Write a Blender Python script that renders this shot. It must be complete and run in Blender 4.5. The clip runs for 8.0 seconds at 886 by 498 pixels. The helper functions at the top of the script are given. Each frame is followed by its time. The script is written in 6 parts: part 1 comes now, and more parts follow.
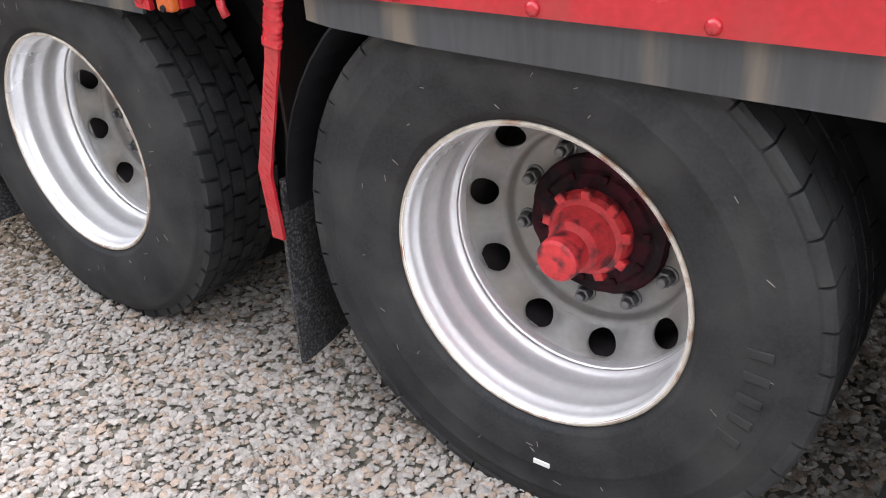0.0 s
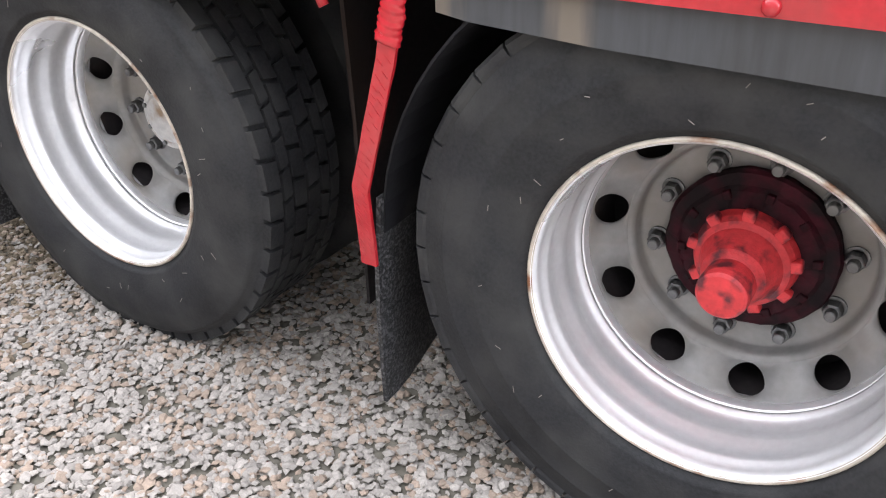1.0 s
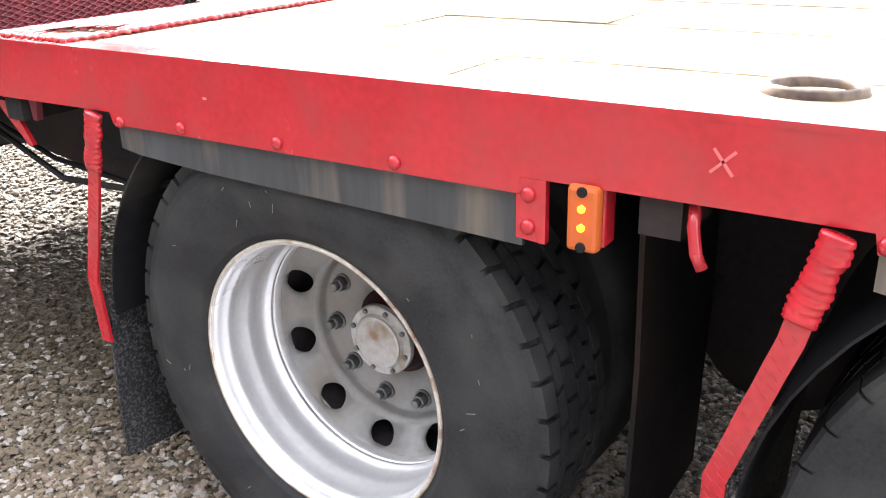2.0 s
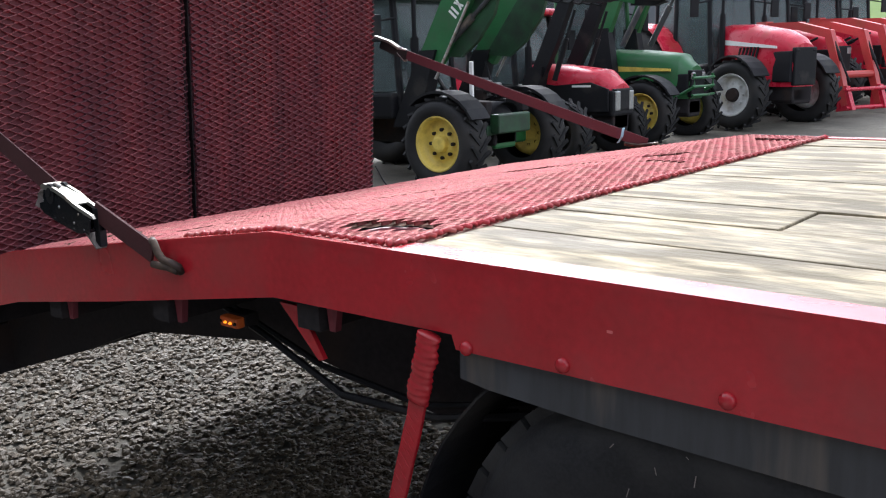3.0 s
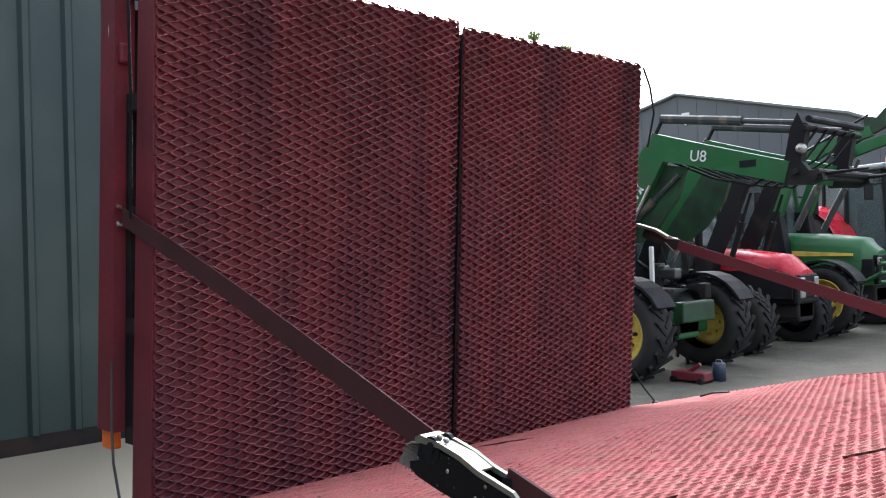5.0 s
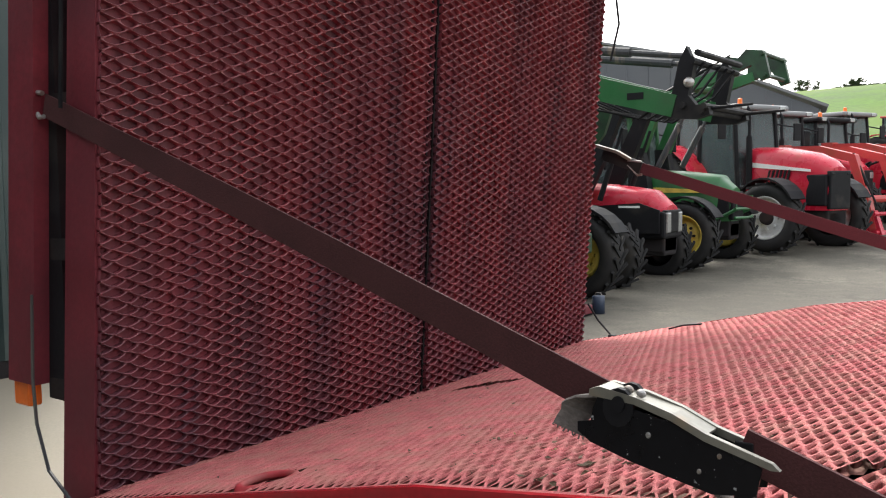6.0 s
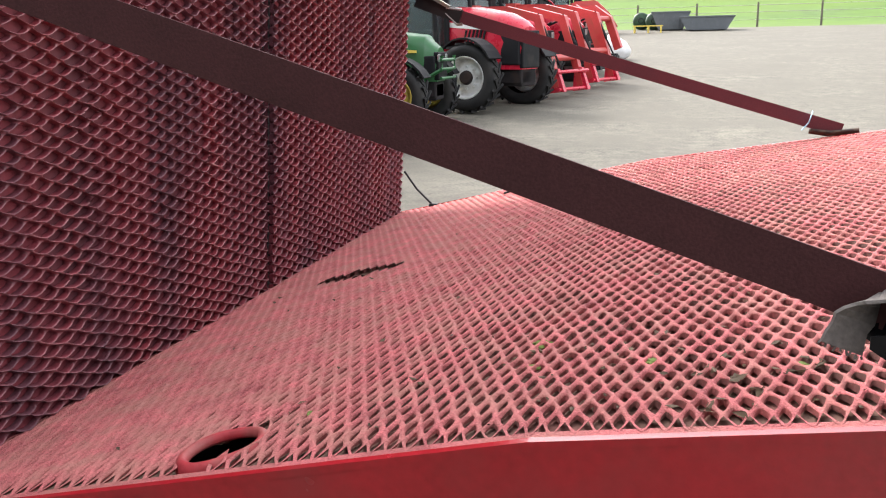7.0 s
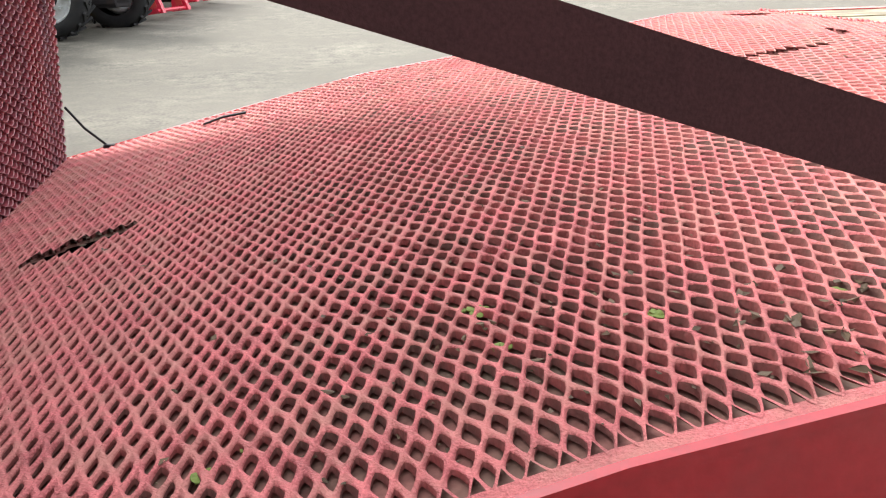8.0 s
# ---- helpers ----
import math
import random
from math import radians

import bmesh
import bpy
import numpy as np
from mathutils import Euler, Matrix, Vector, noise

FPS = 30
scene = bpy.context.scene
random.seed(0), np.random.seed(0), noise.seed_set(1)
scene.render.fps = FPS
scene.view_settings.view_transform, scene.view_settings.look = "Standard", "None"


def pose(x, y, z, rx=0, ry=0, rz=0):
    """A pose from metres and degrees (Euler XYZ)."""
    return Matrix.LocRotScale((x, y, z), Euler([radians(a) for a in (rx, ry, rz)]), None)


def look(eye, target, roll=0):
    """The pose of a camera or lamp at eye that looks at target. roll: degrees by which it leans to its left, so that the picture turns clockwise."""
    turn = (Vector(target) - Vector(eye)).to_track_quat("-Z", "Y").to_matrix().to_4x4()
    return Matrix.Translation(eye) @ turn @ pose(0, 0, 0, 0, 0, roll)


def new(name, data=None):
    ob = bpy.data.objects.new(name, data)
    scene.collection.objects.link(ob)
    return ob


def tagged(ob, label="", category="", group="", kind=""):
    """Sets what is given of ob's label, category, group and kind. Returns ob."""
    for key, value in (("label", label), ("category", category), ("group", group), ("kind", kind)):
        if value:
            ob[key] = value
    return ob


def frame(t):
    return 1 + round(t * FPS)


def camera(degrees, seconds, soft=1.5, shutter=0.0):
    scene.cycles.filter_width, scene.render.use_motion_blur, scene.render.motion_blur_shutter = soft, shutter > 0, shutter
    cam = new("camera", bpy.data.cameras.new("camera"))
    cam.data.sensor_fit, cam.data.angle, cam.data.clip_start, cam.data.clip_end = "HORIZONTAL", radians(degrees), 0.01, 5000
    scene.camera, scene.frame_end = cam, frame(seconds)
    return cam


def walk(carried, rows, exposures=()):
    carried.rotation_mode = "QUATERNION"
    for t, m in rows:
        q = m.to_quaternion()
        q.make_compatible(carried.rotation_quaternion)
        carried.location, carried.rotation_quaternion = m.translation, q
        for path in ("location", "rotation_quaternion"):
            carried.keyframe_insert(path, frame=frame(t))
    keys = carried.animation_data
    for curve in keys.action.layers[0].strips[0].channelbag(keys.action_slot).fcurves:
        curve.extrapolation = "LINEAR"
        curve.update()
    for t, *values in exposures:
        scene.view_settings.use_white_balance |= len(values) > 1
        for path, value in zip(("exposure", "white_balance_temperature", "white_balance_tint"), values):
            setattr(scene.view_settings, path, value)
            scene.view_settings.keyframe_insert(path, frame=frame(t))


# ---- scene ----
cam = camera(53.5, 8.0, soft=1.15)
PATH = [
    (0, (2.999, -1.106, 1.313), (1.915, 0.282, 0.365), -3.9),
    (0.5, (2.823, -1.123, 1.318), (1.832, 0.29, 0.307), -3.6),
    (1, (2.565, -1.07, 1.299), (1.612, 0.366, 0.284), -2.4),
    (1.5, (2.269, -1.05, 1.328), (1.297, 0.43, 0.398), -1.6),
    (1.8, (2.069, -1.062, 1.367), (1.059, 0.458, 0.547), -1.5),
    (2, (1.958, -1.076, 1.397), (0.921, 0.466, 0.656), -1.6),
    (2.2, (1.836, -1.053, 1.408), (0.752, 0.487, 0.735), -2.0),
    (3.3, (1.084, -1.036, 1.459), (-0.217, 0.449, 1.142), -1.5),
    (3.5, (0.943, -1.068, 1.477), (-0.372, 0.415, 1.215), -1.8),
    (4, (0.724, -1.079, 1.5), (-0.666, 0.354, 1.366), -2.4),
    (4.5, (0.551, -1.036, 1.518), (-0.925, 0.313, 1.5), -2.4),
    (4.7, (0.492, -1.024, 1.511), (-0.996, 0.313, 1.517), -2.0),
    (5.8, (-0.121, -1.059, 1.465), (-1.398, 0.476, 1.37), -0.5),
    (6, (-0.261, -1.026, 1.444), (-1.459, 0.569, 1.297), -0.7),
    (6.2, (-0.396, -0.996, 1.431), (-1.494, 0.663, 1.23), -0.8),
    (6.5, (-0.58, -0.942, 1.417), (-1.494, 0.813, 1.126), -0.8),
    (7, (-0.937, -0.879, 1.408), (-1.479, 0.991, 0.951), -1.1),
    (7.5, (-1.153, -0.735, 1.365), (-1.326, 1.17, 0.783), -2.1),
    (8, (-1.335, -0.549, 1.354), (-1.016, 1.319, 0.716), -1.2),
]
# seconds, stops, kelvin, tint
EXPOSURES = [(0, 3.45, 6450, 12), (1.0, 3.6, 6450, 12), (1.5, 3.95, 6450, 13), (2.0, 3.7, 6450, 13), (2.2, 3.2, 6400, 13), (3.3, 1.6, 5800, 12), (3.6, 1.6, 5800, 12),
             (4.0, 1.82, 5750, 10), (4.7, 1.82, 5750, 9), (5.8, 1.78, 6500, 9), (6.5, 2.1, 6550, 11), (7.0, 2.32, 6450, 11), (8.0, 2.4, 6450, 9)]
walk(cam, [(t, look(eye, target, roll)) for t, eye, target, roll in PATH], EXPOSURES)

# ---- world and sun: bright overcast, hazy sun behind the upright ramps ----
world = bpy.data.worlds.new("sky")
scene.world = world
world.use_nodes = True
wn, wl = world.node_tree.nodes, world.node_tree.links
sky = wn.new("ShaderNodeTexSky")
sky.sky_type, sky.sun_disc = "NISHITA", False
sky.sun_elevation, sky.sun_rotation = radians(38), radians(-50)
sky.air_density, sky.dust_density = 1.0, 4.0
grey = wn.new("ShaderNodeHueSaturation")
grey.inputs["Saturation"].default_value = 0.22
wl.new(sky.outputs[0], grey.inputs["Color"])
cloud = wn.new("ShaderNodeMix")
cloud.data_type = "RGBA"
cloud.inputs["Factor"].default_value = 0.22
cloud.inputs["B"].default_value = (5.2, 5.25, 5.4, 1)
wl.new(grey.outputs[0], cloud.inputs["A"])
wl.new(cloud.outputs["Result"], wn["Background"].inputs["Color"])
wn["Background"].inputs["Strength"].default_value = 0.145
sun = new("sun", bpy.data.lights.new("sun", "SUN"))
sun.data.energy, sun.data.angle, sun.data.color = 1.1, radians(16), (1.0, 0.95, 0.88)
sun.matrix_world = look((0, 0, 0), (6.1, -5.1, -6.2))


# ---- materials ----
def surf(name, base, rough=0.6, metal=0.0, var=0.25, scale=6.0, fine=70.0, bump=0.15, second=None, amount=0.3, spread=0.12,
         gloss=0.5, per_piece=0.0, patch=3.0, coord="Object", stretch=None):
    """A surface with broad and fine variation, patches of a second colour and a fine relief."""
    m = bpy.data.materials.new(name)
    m.use_nodes = True
    n, l = m.node_tree.nodes, m.node_tree.links
    b = n["Principled BSDF"]
    tc = n.new("ShaderNodeTexCoord")
    place = tc.outputs[coord]
    if stretch:
        mp = n.new("ShaderNodeMapping")
        mp.inputs["Scale"].default_value = stretch
        l.new(place, mp.inputs["Vector"])
        place = mp.outputs[0]

    def noise_of(sc, detail=4.0):
        t = n.new("ShaderNodeTexNoise")
        t.inputs["Scale"].default_value, t.inputs["Detail"].default_value = sc, detail
        l.new(place, t.inputs["Vector"])
        return t
    broad, grain = noise_of(scale), noise_of(fine)
    add = n.new("ShaderNodeMath")
    add.operation = "ADD"
    l.new(broad.outputs["Fac"], add.inputs[0])
    l.new(grain.outputs["Fac"], add.inputs[1])
    span = n.new("ShaderNodeMapRange")
    span.inputs["From Min"].default_value, span.inputs["From Max"].default_value = 0.6, 1.4
    span.inputs["To Min"].default_value, span.inputs["To Max"].default_value = 1 - var, 1 + var
    l.new(add.outputs[0], span.inputs["Value"])
    mul = n.new("ShaderNodeMix")
    mul.data_type, mul.blend_type = "RGBA", "MULTIPLY"
    mul.inputs["Factor"].default_value = 1.0
    mul.inputs["A"].default_value = (*base, 1)
    grey_of = n.new("ShaderNodeCombineColor")
    for k in range(3):
        l.new(span.outputs[0], grey_of.inputs[k])
    l.new(grey_of.outputs[0], mul.inputs["B"])
    out = mul.outputs["Result"]
    if second:
        spots = noise_of(patch, 8.0)
        ramp = n.new("ShaderNodeMapRange")
        ramp.inputs["From Min"].default_value = 0.72 - amount * 0.5 - spread * 0.5
        ramp.inputs["From Max"].default_value = 0.72 - amount * 0.5 + spread * 0.5
        l.new(spots.outputs["Fac"], ramp.inputs["Value"])
        mix = n.new("ShaderNodeMix")
        mix.data_type = "RGBA"
        mix.inputs["B"].default_value = (*second, 1)
        l.new(ramp.outputs[0], mix.inputs["Factor"])
        l.new(out, mix.inputs["A"])
        out = mix.outputs["Result"]
    if per_piece:
        geo, inf = n.new("ShaderNodeNewGeometry"), n.new("ShaderNodeObjectInfo")
        both = n.new("ShaderNodeMath")
        both.operation = "ADD"
        l.new(geo.outputs["Random Per Island"], both.inputs[0])
        l.new(inf.outputs["Random"], both.inputs[1])
        rng = n.new("ShaderNodeMapRange")
        rng.inputs["From Max"].default_value = 2.0
        rng.inputs["To Min"].default_value, rng.inputs["To Max"].default_value = 1 - per_piece, 1 + per_piece
        l.new(both.outputs[0], rng.inputs["Value"])
        hsv = n.new("ShaderNodeHueSaturation")
        l.new(rng.outputs[0], hsv.inputs["Value"])
        l.new(out, hsv.inputs["Color"])
        out = hsv.outputs[0]
    l.new(out, b.inputs["Base Color"])
    b.inputs["Metallic"].default_value = metal
    b.inputs["Specular IOR Level"].default_value = gloss
    rr = n.new("ShaderNodeMapRange")
    rr.inputs["From Min"].default_value, rr.inputs["From Max"].default_value = 0.3, 0.7
    rr.inputs["To Min"].default_value, rr.inputs["To Max"].default_value = max(0.04, rough - 0.1), min(1, rough + 0.1)
    l.new(broad.outputs["Fac"], rr.inputs["Value"])
    l.new(rr.outputs[0], b.inputs["Roughness"])
    if bump:
        bp = n.new("ShaderNodeBump")
        bp.inputs["Strength"].default_value, bp.inputs["Distance"].default_value = bump, 0.004
        l.new(grain.outputs["Fac"], bp.inputs["Height"])
        l.new(bp.outputs[0], b.inputs["Normal"])
    return m


def glass_like(name, tint, rough=0.08):
    m = bpy.data.materials.new(name)
    m.use_nodes = True
    b = m.node_tree.nodes["Principled BSDF"]
    b.inputs["Base Color"].default_value = (*tint, 1)
    b.inputs["Roughness"].default_value, b.inputs["Transmission Weight"].default_value, b.inputs["IOR"].default_value = rough, 0.75, 1.25
    return m


def lit(name, colour, strength):
    m = bpy.data.materials.new(name)
    m.use_nodes = True
    b = m.node_tree.nodes["Principled BSDF"]
    b.inputs["Base Color"].default_value = b.inputs["Emission Color"].default_value = (*colour, 1)
    b.inputs["Emission Strength"].default_value = strength
    return m


RED = surf("red_paint", (0.385, 0.014, 0.022), 0.21, var=0.2, second=(0.30, 0.026, 0.030), amount=0.25, spread=0.25, patch=7, bump=0.10)
FADED = surf("faded_red_paint", (0.49, 0.140, 0.142), 0.78, var=0.5, scale=18, second=(0.44, 0.180, 0.155), amount=0.38, spread=0.26, patch=16, bump=0.8, fine=330, gloss=0.14)
RAMP_RED = surf("ramp_red_paint", (0.16, 0.014, 0.024), 0.55, var=0.3, second=(0.10, 0.016, 0.025), amount=0.3, spread=0.4, patch=2.5, bump=0.2)
RAMP_TREAD = surf("worn_ramp_tread", (0.28, 0.050, 0.063), 0.36, var=0.4, second=(0.125, 0.044, 0.058), amount=0.42, spread=0.22, patch=6.0, bump=0.2, stretch=(1, 1, 0.16))
# lighter tread colour for the lips, holding their highlight as well as wear
RAMP_EDGE = surf("highlit_rubbed_ramp_edge", (0.34, 0.118, 0.126), 0.42, metal=0.15, var=0.4, second=(0.14, 0.055, 0.068), amount=0.44, spread=0.22, patch=6.0, bump=0.2, stretch=(1, 1, 0.16))
RAMP_PLATE = surf("dark_ramp_plate", (0.165, 0.023, 0.033), 0.65, var=0.35, second=(0.08, 0.016, 0.024), amount=0.36, spread=0.25, patch=5.0, stretch=(1, 1, 0.16))
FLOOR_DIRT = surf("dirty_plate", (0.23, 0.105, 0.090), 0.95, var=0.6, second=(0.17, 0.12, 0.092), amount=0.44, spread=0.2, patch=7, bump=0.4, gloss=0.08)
DULL_RED = surf("dull_red_paint", (0.40, 0.03, 0.04), 0.6, var=0.3, second=(0.36, 0.10, 0.09), amount=0.35, spread=0.25, patch=18, bump=0.3)
# darker red for the hole walls: grime, with the hole's shade in the colour
HOLE_DIRT_SHADE = surf("grimy_shaded_red_paint", (0.28, 0.068, 0.064), 0.85, var=0.4, second=(0.12, 0.055, 0.045), amount=0.4, spread=0.25, patch=9, fine=200, bump=0.4)
UNDER = surf("chassis_black", (0.021, 0.018, 0.019), 0.85, var=0.4, second=(0.034, 0.024, 0.021), amount=0.3, gloss=0.2)
RUBBER = surf("tyre_rubber", (0.0170, 0.0172, 0.0190), 0.7, var=0.5, scale=7, fine=160, second=(0.036, 0.036, 0.036), amount=0.32, spread=0.3, patch=9, bump=0.25, gloss=0.27)
FARM_RUBBER = surf("farm_tyre_rubber", (0.014, 0.014, 0.015), 0.75, var=0.3, second=(0.035, 0.032, 0.03), amount=0.25, spread=0.3, patch=3, bump=0.2, gloss=0.3)
FLAP = surf("flap_rubber", (0.009, 0.0095, 0.011), 0.55, var=0.5, fine=85, bump=1.0, second=(0.070, 0.070, 0.074), amount=0.36, spread=0.1, patch=150)
GUARD = surf("guard_plastic", (0.040, 0.042, 0.046), 0.6, var=0.35, second=(0.13, 0.108, 0.086), amount=0.24, spread=0.12, patch=9, bump=0.1, stretch=(1, 1, 0.10))
SILVER = surf("silver_wheel_paint", (0.82, 0.82, 0.835), 0.32, metal=0.7, var=0.07, scale=3, bump=0.05)
DISC = surf("dull_wheel_paint", (0.23, 0.225, 0.22), 0.5, metal=0.2, var=0.16, second=(0.20, 0.175, 0.15), amount=0.3, spread=0.3, patch=7, bump=0.08)
RUST = surf("rusty_rim_edge", (0.50, 0.45, 0.39), 0.55, metal=0.3, var=0.3, second=(0.22, 0.10, 0.05), amount=0.28, spread=0.12, patch=14)
HUB_RED = surf("red_hub_paint", (0.52, 0.03, 0.036), 0.5, var=0.3, second=(0.09, 0.010, 0.016), amount=0.36, spread=0.12, patch=22, bump=0.4)
HUB_DARK = surf("oily_red_hub", (0.040, 0.004, 0.009), 0.7, var=0.5, second=(0.008, 0.004, 0.005), amount=0.5, spread=0.2, patch=18, gloss=0.15)
STEEL = surf("dull_steel", (0.42, 0.41, 0.40), 0.42, metal=0.8, var=0.25, second=(0.25, 0.18, 0.12), amount=0.25, spread=0.2, patch=20)
NUT = surf("dark_nut", (0.12, 0.12, 0.12), 0.4, metal=0.7, var=0.35, fine=90)
ZINC = surf("zinc_plate", (0.27, 0.26, 0.225), 0.42, metal=0.7, var=0.2, second=(0.35, 0.28, 0.2), amount=0.25, spread=0.15, patch=18)
BLACK = surf("black_paint", (0.010, 0.010, 0.012), 0.6, var=0.3, second=(0.03, 0.028, 0.026), amount=0.2, gloss=0.18)
BLACK_WORN = surf("chipped_black_paint", (0.006, 0.006, 0.008), 0.22, var=0.3, second=(0.35, 0.35, 0.36), amount=0.05, spread=0.03, patch=130, bump=0.1, gloss=0.2)
WEB = surf("strap_webbing", (0.063, 0.023, 0.024), 0.75, var=0.35, fine=320, scale=9, bump=0.15, gloss=0.2)
WEB_FAR = surf("strap_webbing_red", (0.13, 0.038, 0.045), 0.9, var=0.2, fine=260, scale=4, bump=0.35, gloss=0.2)
FRAY = surf("frayed_webbing", (0.16, 0.14, 0.13), 0.95, var=0.4, fine=150, bump=0.5)
WOOD = surf("weathered_planks", (0.285, 0.240, 0.155), 0.8, var=0.75, scale=9, fine=70, second=(0.12, 0.098, 0.058), amount=0.44, spread=0.16, patch=19, per_piece=0.25, bump=1.0, stretch=(0.28, 1, 1))
STONE = surf("gravel_stone", (0.325, 0.300, 0.275), 0.85, var=0.22, scale=40, fine=300, per_piece=0.34, bump=0.2, gloss=0.3)
STONE_WARM = surf("warm_gravel_stone", (0.285, 0.225, 0.180), 0.85, var=0.22, scale=40, fine=300, per_piece=0.32, bump=0.2, gloss=0.3)
# brown chips; the trailer's shade is mixed into the next two colours
STONE_BROWN = surf("shaded_brown_stone", (0.165, 0.130, 0.092), 0.8, var=0.25, scale=30, fine=300, per_piece=0.4, bump=0.2, gloss=0.3)
STONE_SHADED = surf("dark_shaded_stone", (0.105, 0.080, 0.050), 0.7, var=0.3, scale=30, fine=300, per_piece=0.5, bump=0.2, gloss=0.4)
GROUND = surf("yard_gravel", (0.125, 0.116, 0.096), 0.95, var=0.65, scale=5, fine=32, second=(0.106, 0.098, 0.081), amount=0.42, spread=0.4, patch=0.7, bump=0.9, gloss=0.2)
GRASS = surf("meadow_grass", (0.054, 0.112, 0.009), 0.9, var=0.5, scale=0.12, fine=1.2, second=(0.080, 0.130, 0.015), amount=0.45, spread=0.3, patch=0.03, bump=0.3, gloss=0.2)
CONCRETE = surf("apron_concrete", (0.225, 0.200, 0.152), 0.9, var=0.15, scale=1.5, fine=60, second=(0.24, 0.21, 0.16), amount=0.35, spread=0.3, patch=0.8, bump=0.2)
SHEET = surf("green_cladding", (0.020, 0.038, 0.038), 0.5, var=0.15, scale=1.5, second=(0.05, 0.07, 0.065), amount=0.3, spread=0.3, patch=0.8, bump=0.05)
GREY_SHEET = surf("grey_cladding", (0.075, 0.082, 0.092), 0.6, var=0.12, scale=0.4, second=(0.10, 0.105, 0.11), amount=0.3, spread=0.3, patch=0.3, bump=0.05)
ROOF_TRIM = surf("grey_roof_sheet", (0.15, 0.155, 0.16), 0.6, var=0.15)
def leafy(m, colour, share=0.5):
    """Lets light through thin leaves."""
    n, l = m.node_tree.nodes, m.node_tree.links
    tr, mx = n.new("ShaderNodeBsdfTranslucent"), n.new("ShaderNodeMixShader")
    tr.inputs["Color"].default_value = (*colour, 1)
    mx.inputs[0].default_value = share
    l.new(n["Principled BSDF"].outputs[0], mx.inputs[1])
    l.new(tr.outputs[0], mx.inputs[2])
    l.new(mx.outputs[0], n["Material Output"].inputs["Surface"])
    return m


LEAF = surf("leaf_green", (0.15, 0.18, 0.075), 0.75, var=0.35, scale=1.0, per_piece=0.4, bump=0.0, gloss=0.3)
leafy(LEAF, (0.30, 0.36, 0.15))
LEAF_DARK = surf("dark_leaf_green", (0.045, 0.060, 0.030), 0.8, var=0.35, scale=1.0, per_piece=0.4, bump=0.0, gloss=0.2)
BARK = surf("bark", (0.10, 0.085, 0.07), 0.9, var=0.4, scale=3, fine=30, bump=0.6)
T_GREEN = surf("tractor_green", (0.020, 0.115, 0.035), 0.38, var=0.15, second=(0.03, 0.09, 0.035), amount=0.25, spread=0.2, bump=0.03)
# darker green than tractor_green; on the loader knee it stands for shade
DARK_GREEN = surf("dark_green_paint", (0.012, 0.055, 0.020), 0.5, var=0.3, second=(0.008, 0.02, 0.01), amount=0.4, spread=0.3, patch=5)
T_YELLOW = surf("wheel_yellow", (0.70, 0.53, 0.10), 0.45, var=0.15, second=(0.42, 0.30, 0.06), amount=0.25, spread=0.2, patch=6)
T_RED = surf("tractor_red", (0.52, 0.018, 0.045), 0.3, var=0.1, second=(0.40, 0.03, 0.03), amount=0.2, spread=0.2, bump=0.03)
T_ORANGE = surf("loader_red", (0.47, 0.048, 0.046), 0.4, var=0.15, second=(0.35, 0.06, 0.04), amount=0.25, spread=0.2, bump=0.05)
T_GREY = surf("wheel_grey", (0.60, 0.61, 0.61), 0.5, var=0.15, second=(0.33, 0.32, 0.30), amount=0.3, spread=0.2, patch=6)
T_WHITE = surf("white_trim", (0.72, 0.72, 0.70), 0.5, var=0.1)
LAMP_GLASS = surf("headlamp_glass", (0.34, 0.35, 0.35), 0.12, metal=0.5, var=0.3, fine=40)
T_ROOF = surf("grey_cab_roof", (0.20, 0.21, 0.215), 0.5, var=0.15)
GLASS = glass_like("cab_glass", (0.23, 0.285, 0.29))
AMBER = lit("amber_lens", (0.38, 0.075, 0.012), 0.02)
GLOW = lit("lamp_filament", (1.0, 0.27, 0.008), 0.5)
ORANGE = surf("orange_reflector", (0.85, 0.17, 0.02), 0.35, var=0.1)
HOOK_IRON = surf("rusty_hook_iron", (0.09, 0.062, 0.045), 0.6, metal=0.5, var=0.35, second=(0.05, 0.035, 0.03), amount=0.35, patch=30)
SACK = surf("white_woven_sack", (0.62, 0.62, 0.62), 0.75, var=0.15, fine=30, bump=0.3)
BLUE_TAG = surf("pale_blue_tag", (0.35, 0.60, 0.72), 0.6, var=0.1)
MOSS = surf("moss", (0.15, 0.20, 0.045), 0.9, var=0.3, bump=0.6)
LITTER = surf("dead_leaf", (0.095, 0.062, 0.036), 0.9, var=0.4, per_piece=0.4)
DUSTWHITE = surf("worn_paint_mark", (0.60, 0.13, 0.13), 0.7, var=0.2)


# ---- mesh helpers ----
def part(name, bm, material, parent=None, label="", smooth=False):
    me = bpy.data.meshes.new(name)
    bm.normal_update()
    if smooth:
        for f in bm.faces:
            f.smooth = True
    bm.to_mesh(me)
    bm.free()
    me.materials.append(material)
    ob = new(name, me)
    if parent is not None:
        ob.parent = parent
    if label:
        tagged(ob, label)
    return ob


def fast(name, verts, faces, material, parent=None, label="", smooth=False):
    me = bpy.data.meshes.new(name)
    me.from_pydata([tuple(v) for v in verts], [], [tuple(f) for f in faces])
    if smooth:
        me.polygons.foreach_set("use_smooth", [True] * len(me.polygons))
    me.materials.append(material)
    ob = new(name, me)
    if parent is not None:
        ob.parent = parent
    if label:
        tagged(ob, label)
    return ob


def thing(name, label, category, group="", kind=""):
    return tagged(new(name), label, category, group, kind)


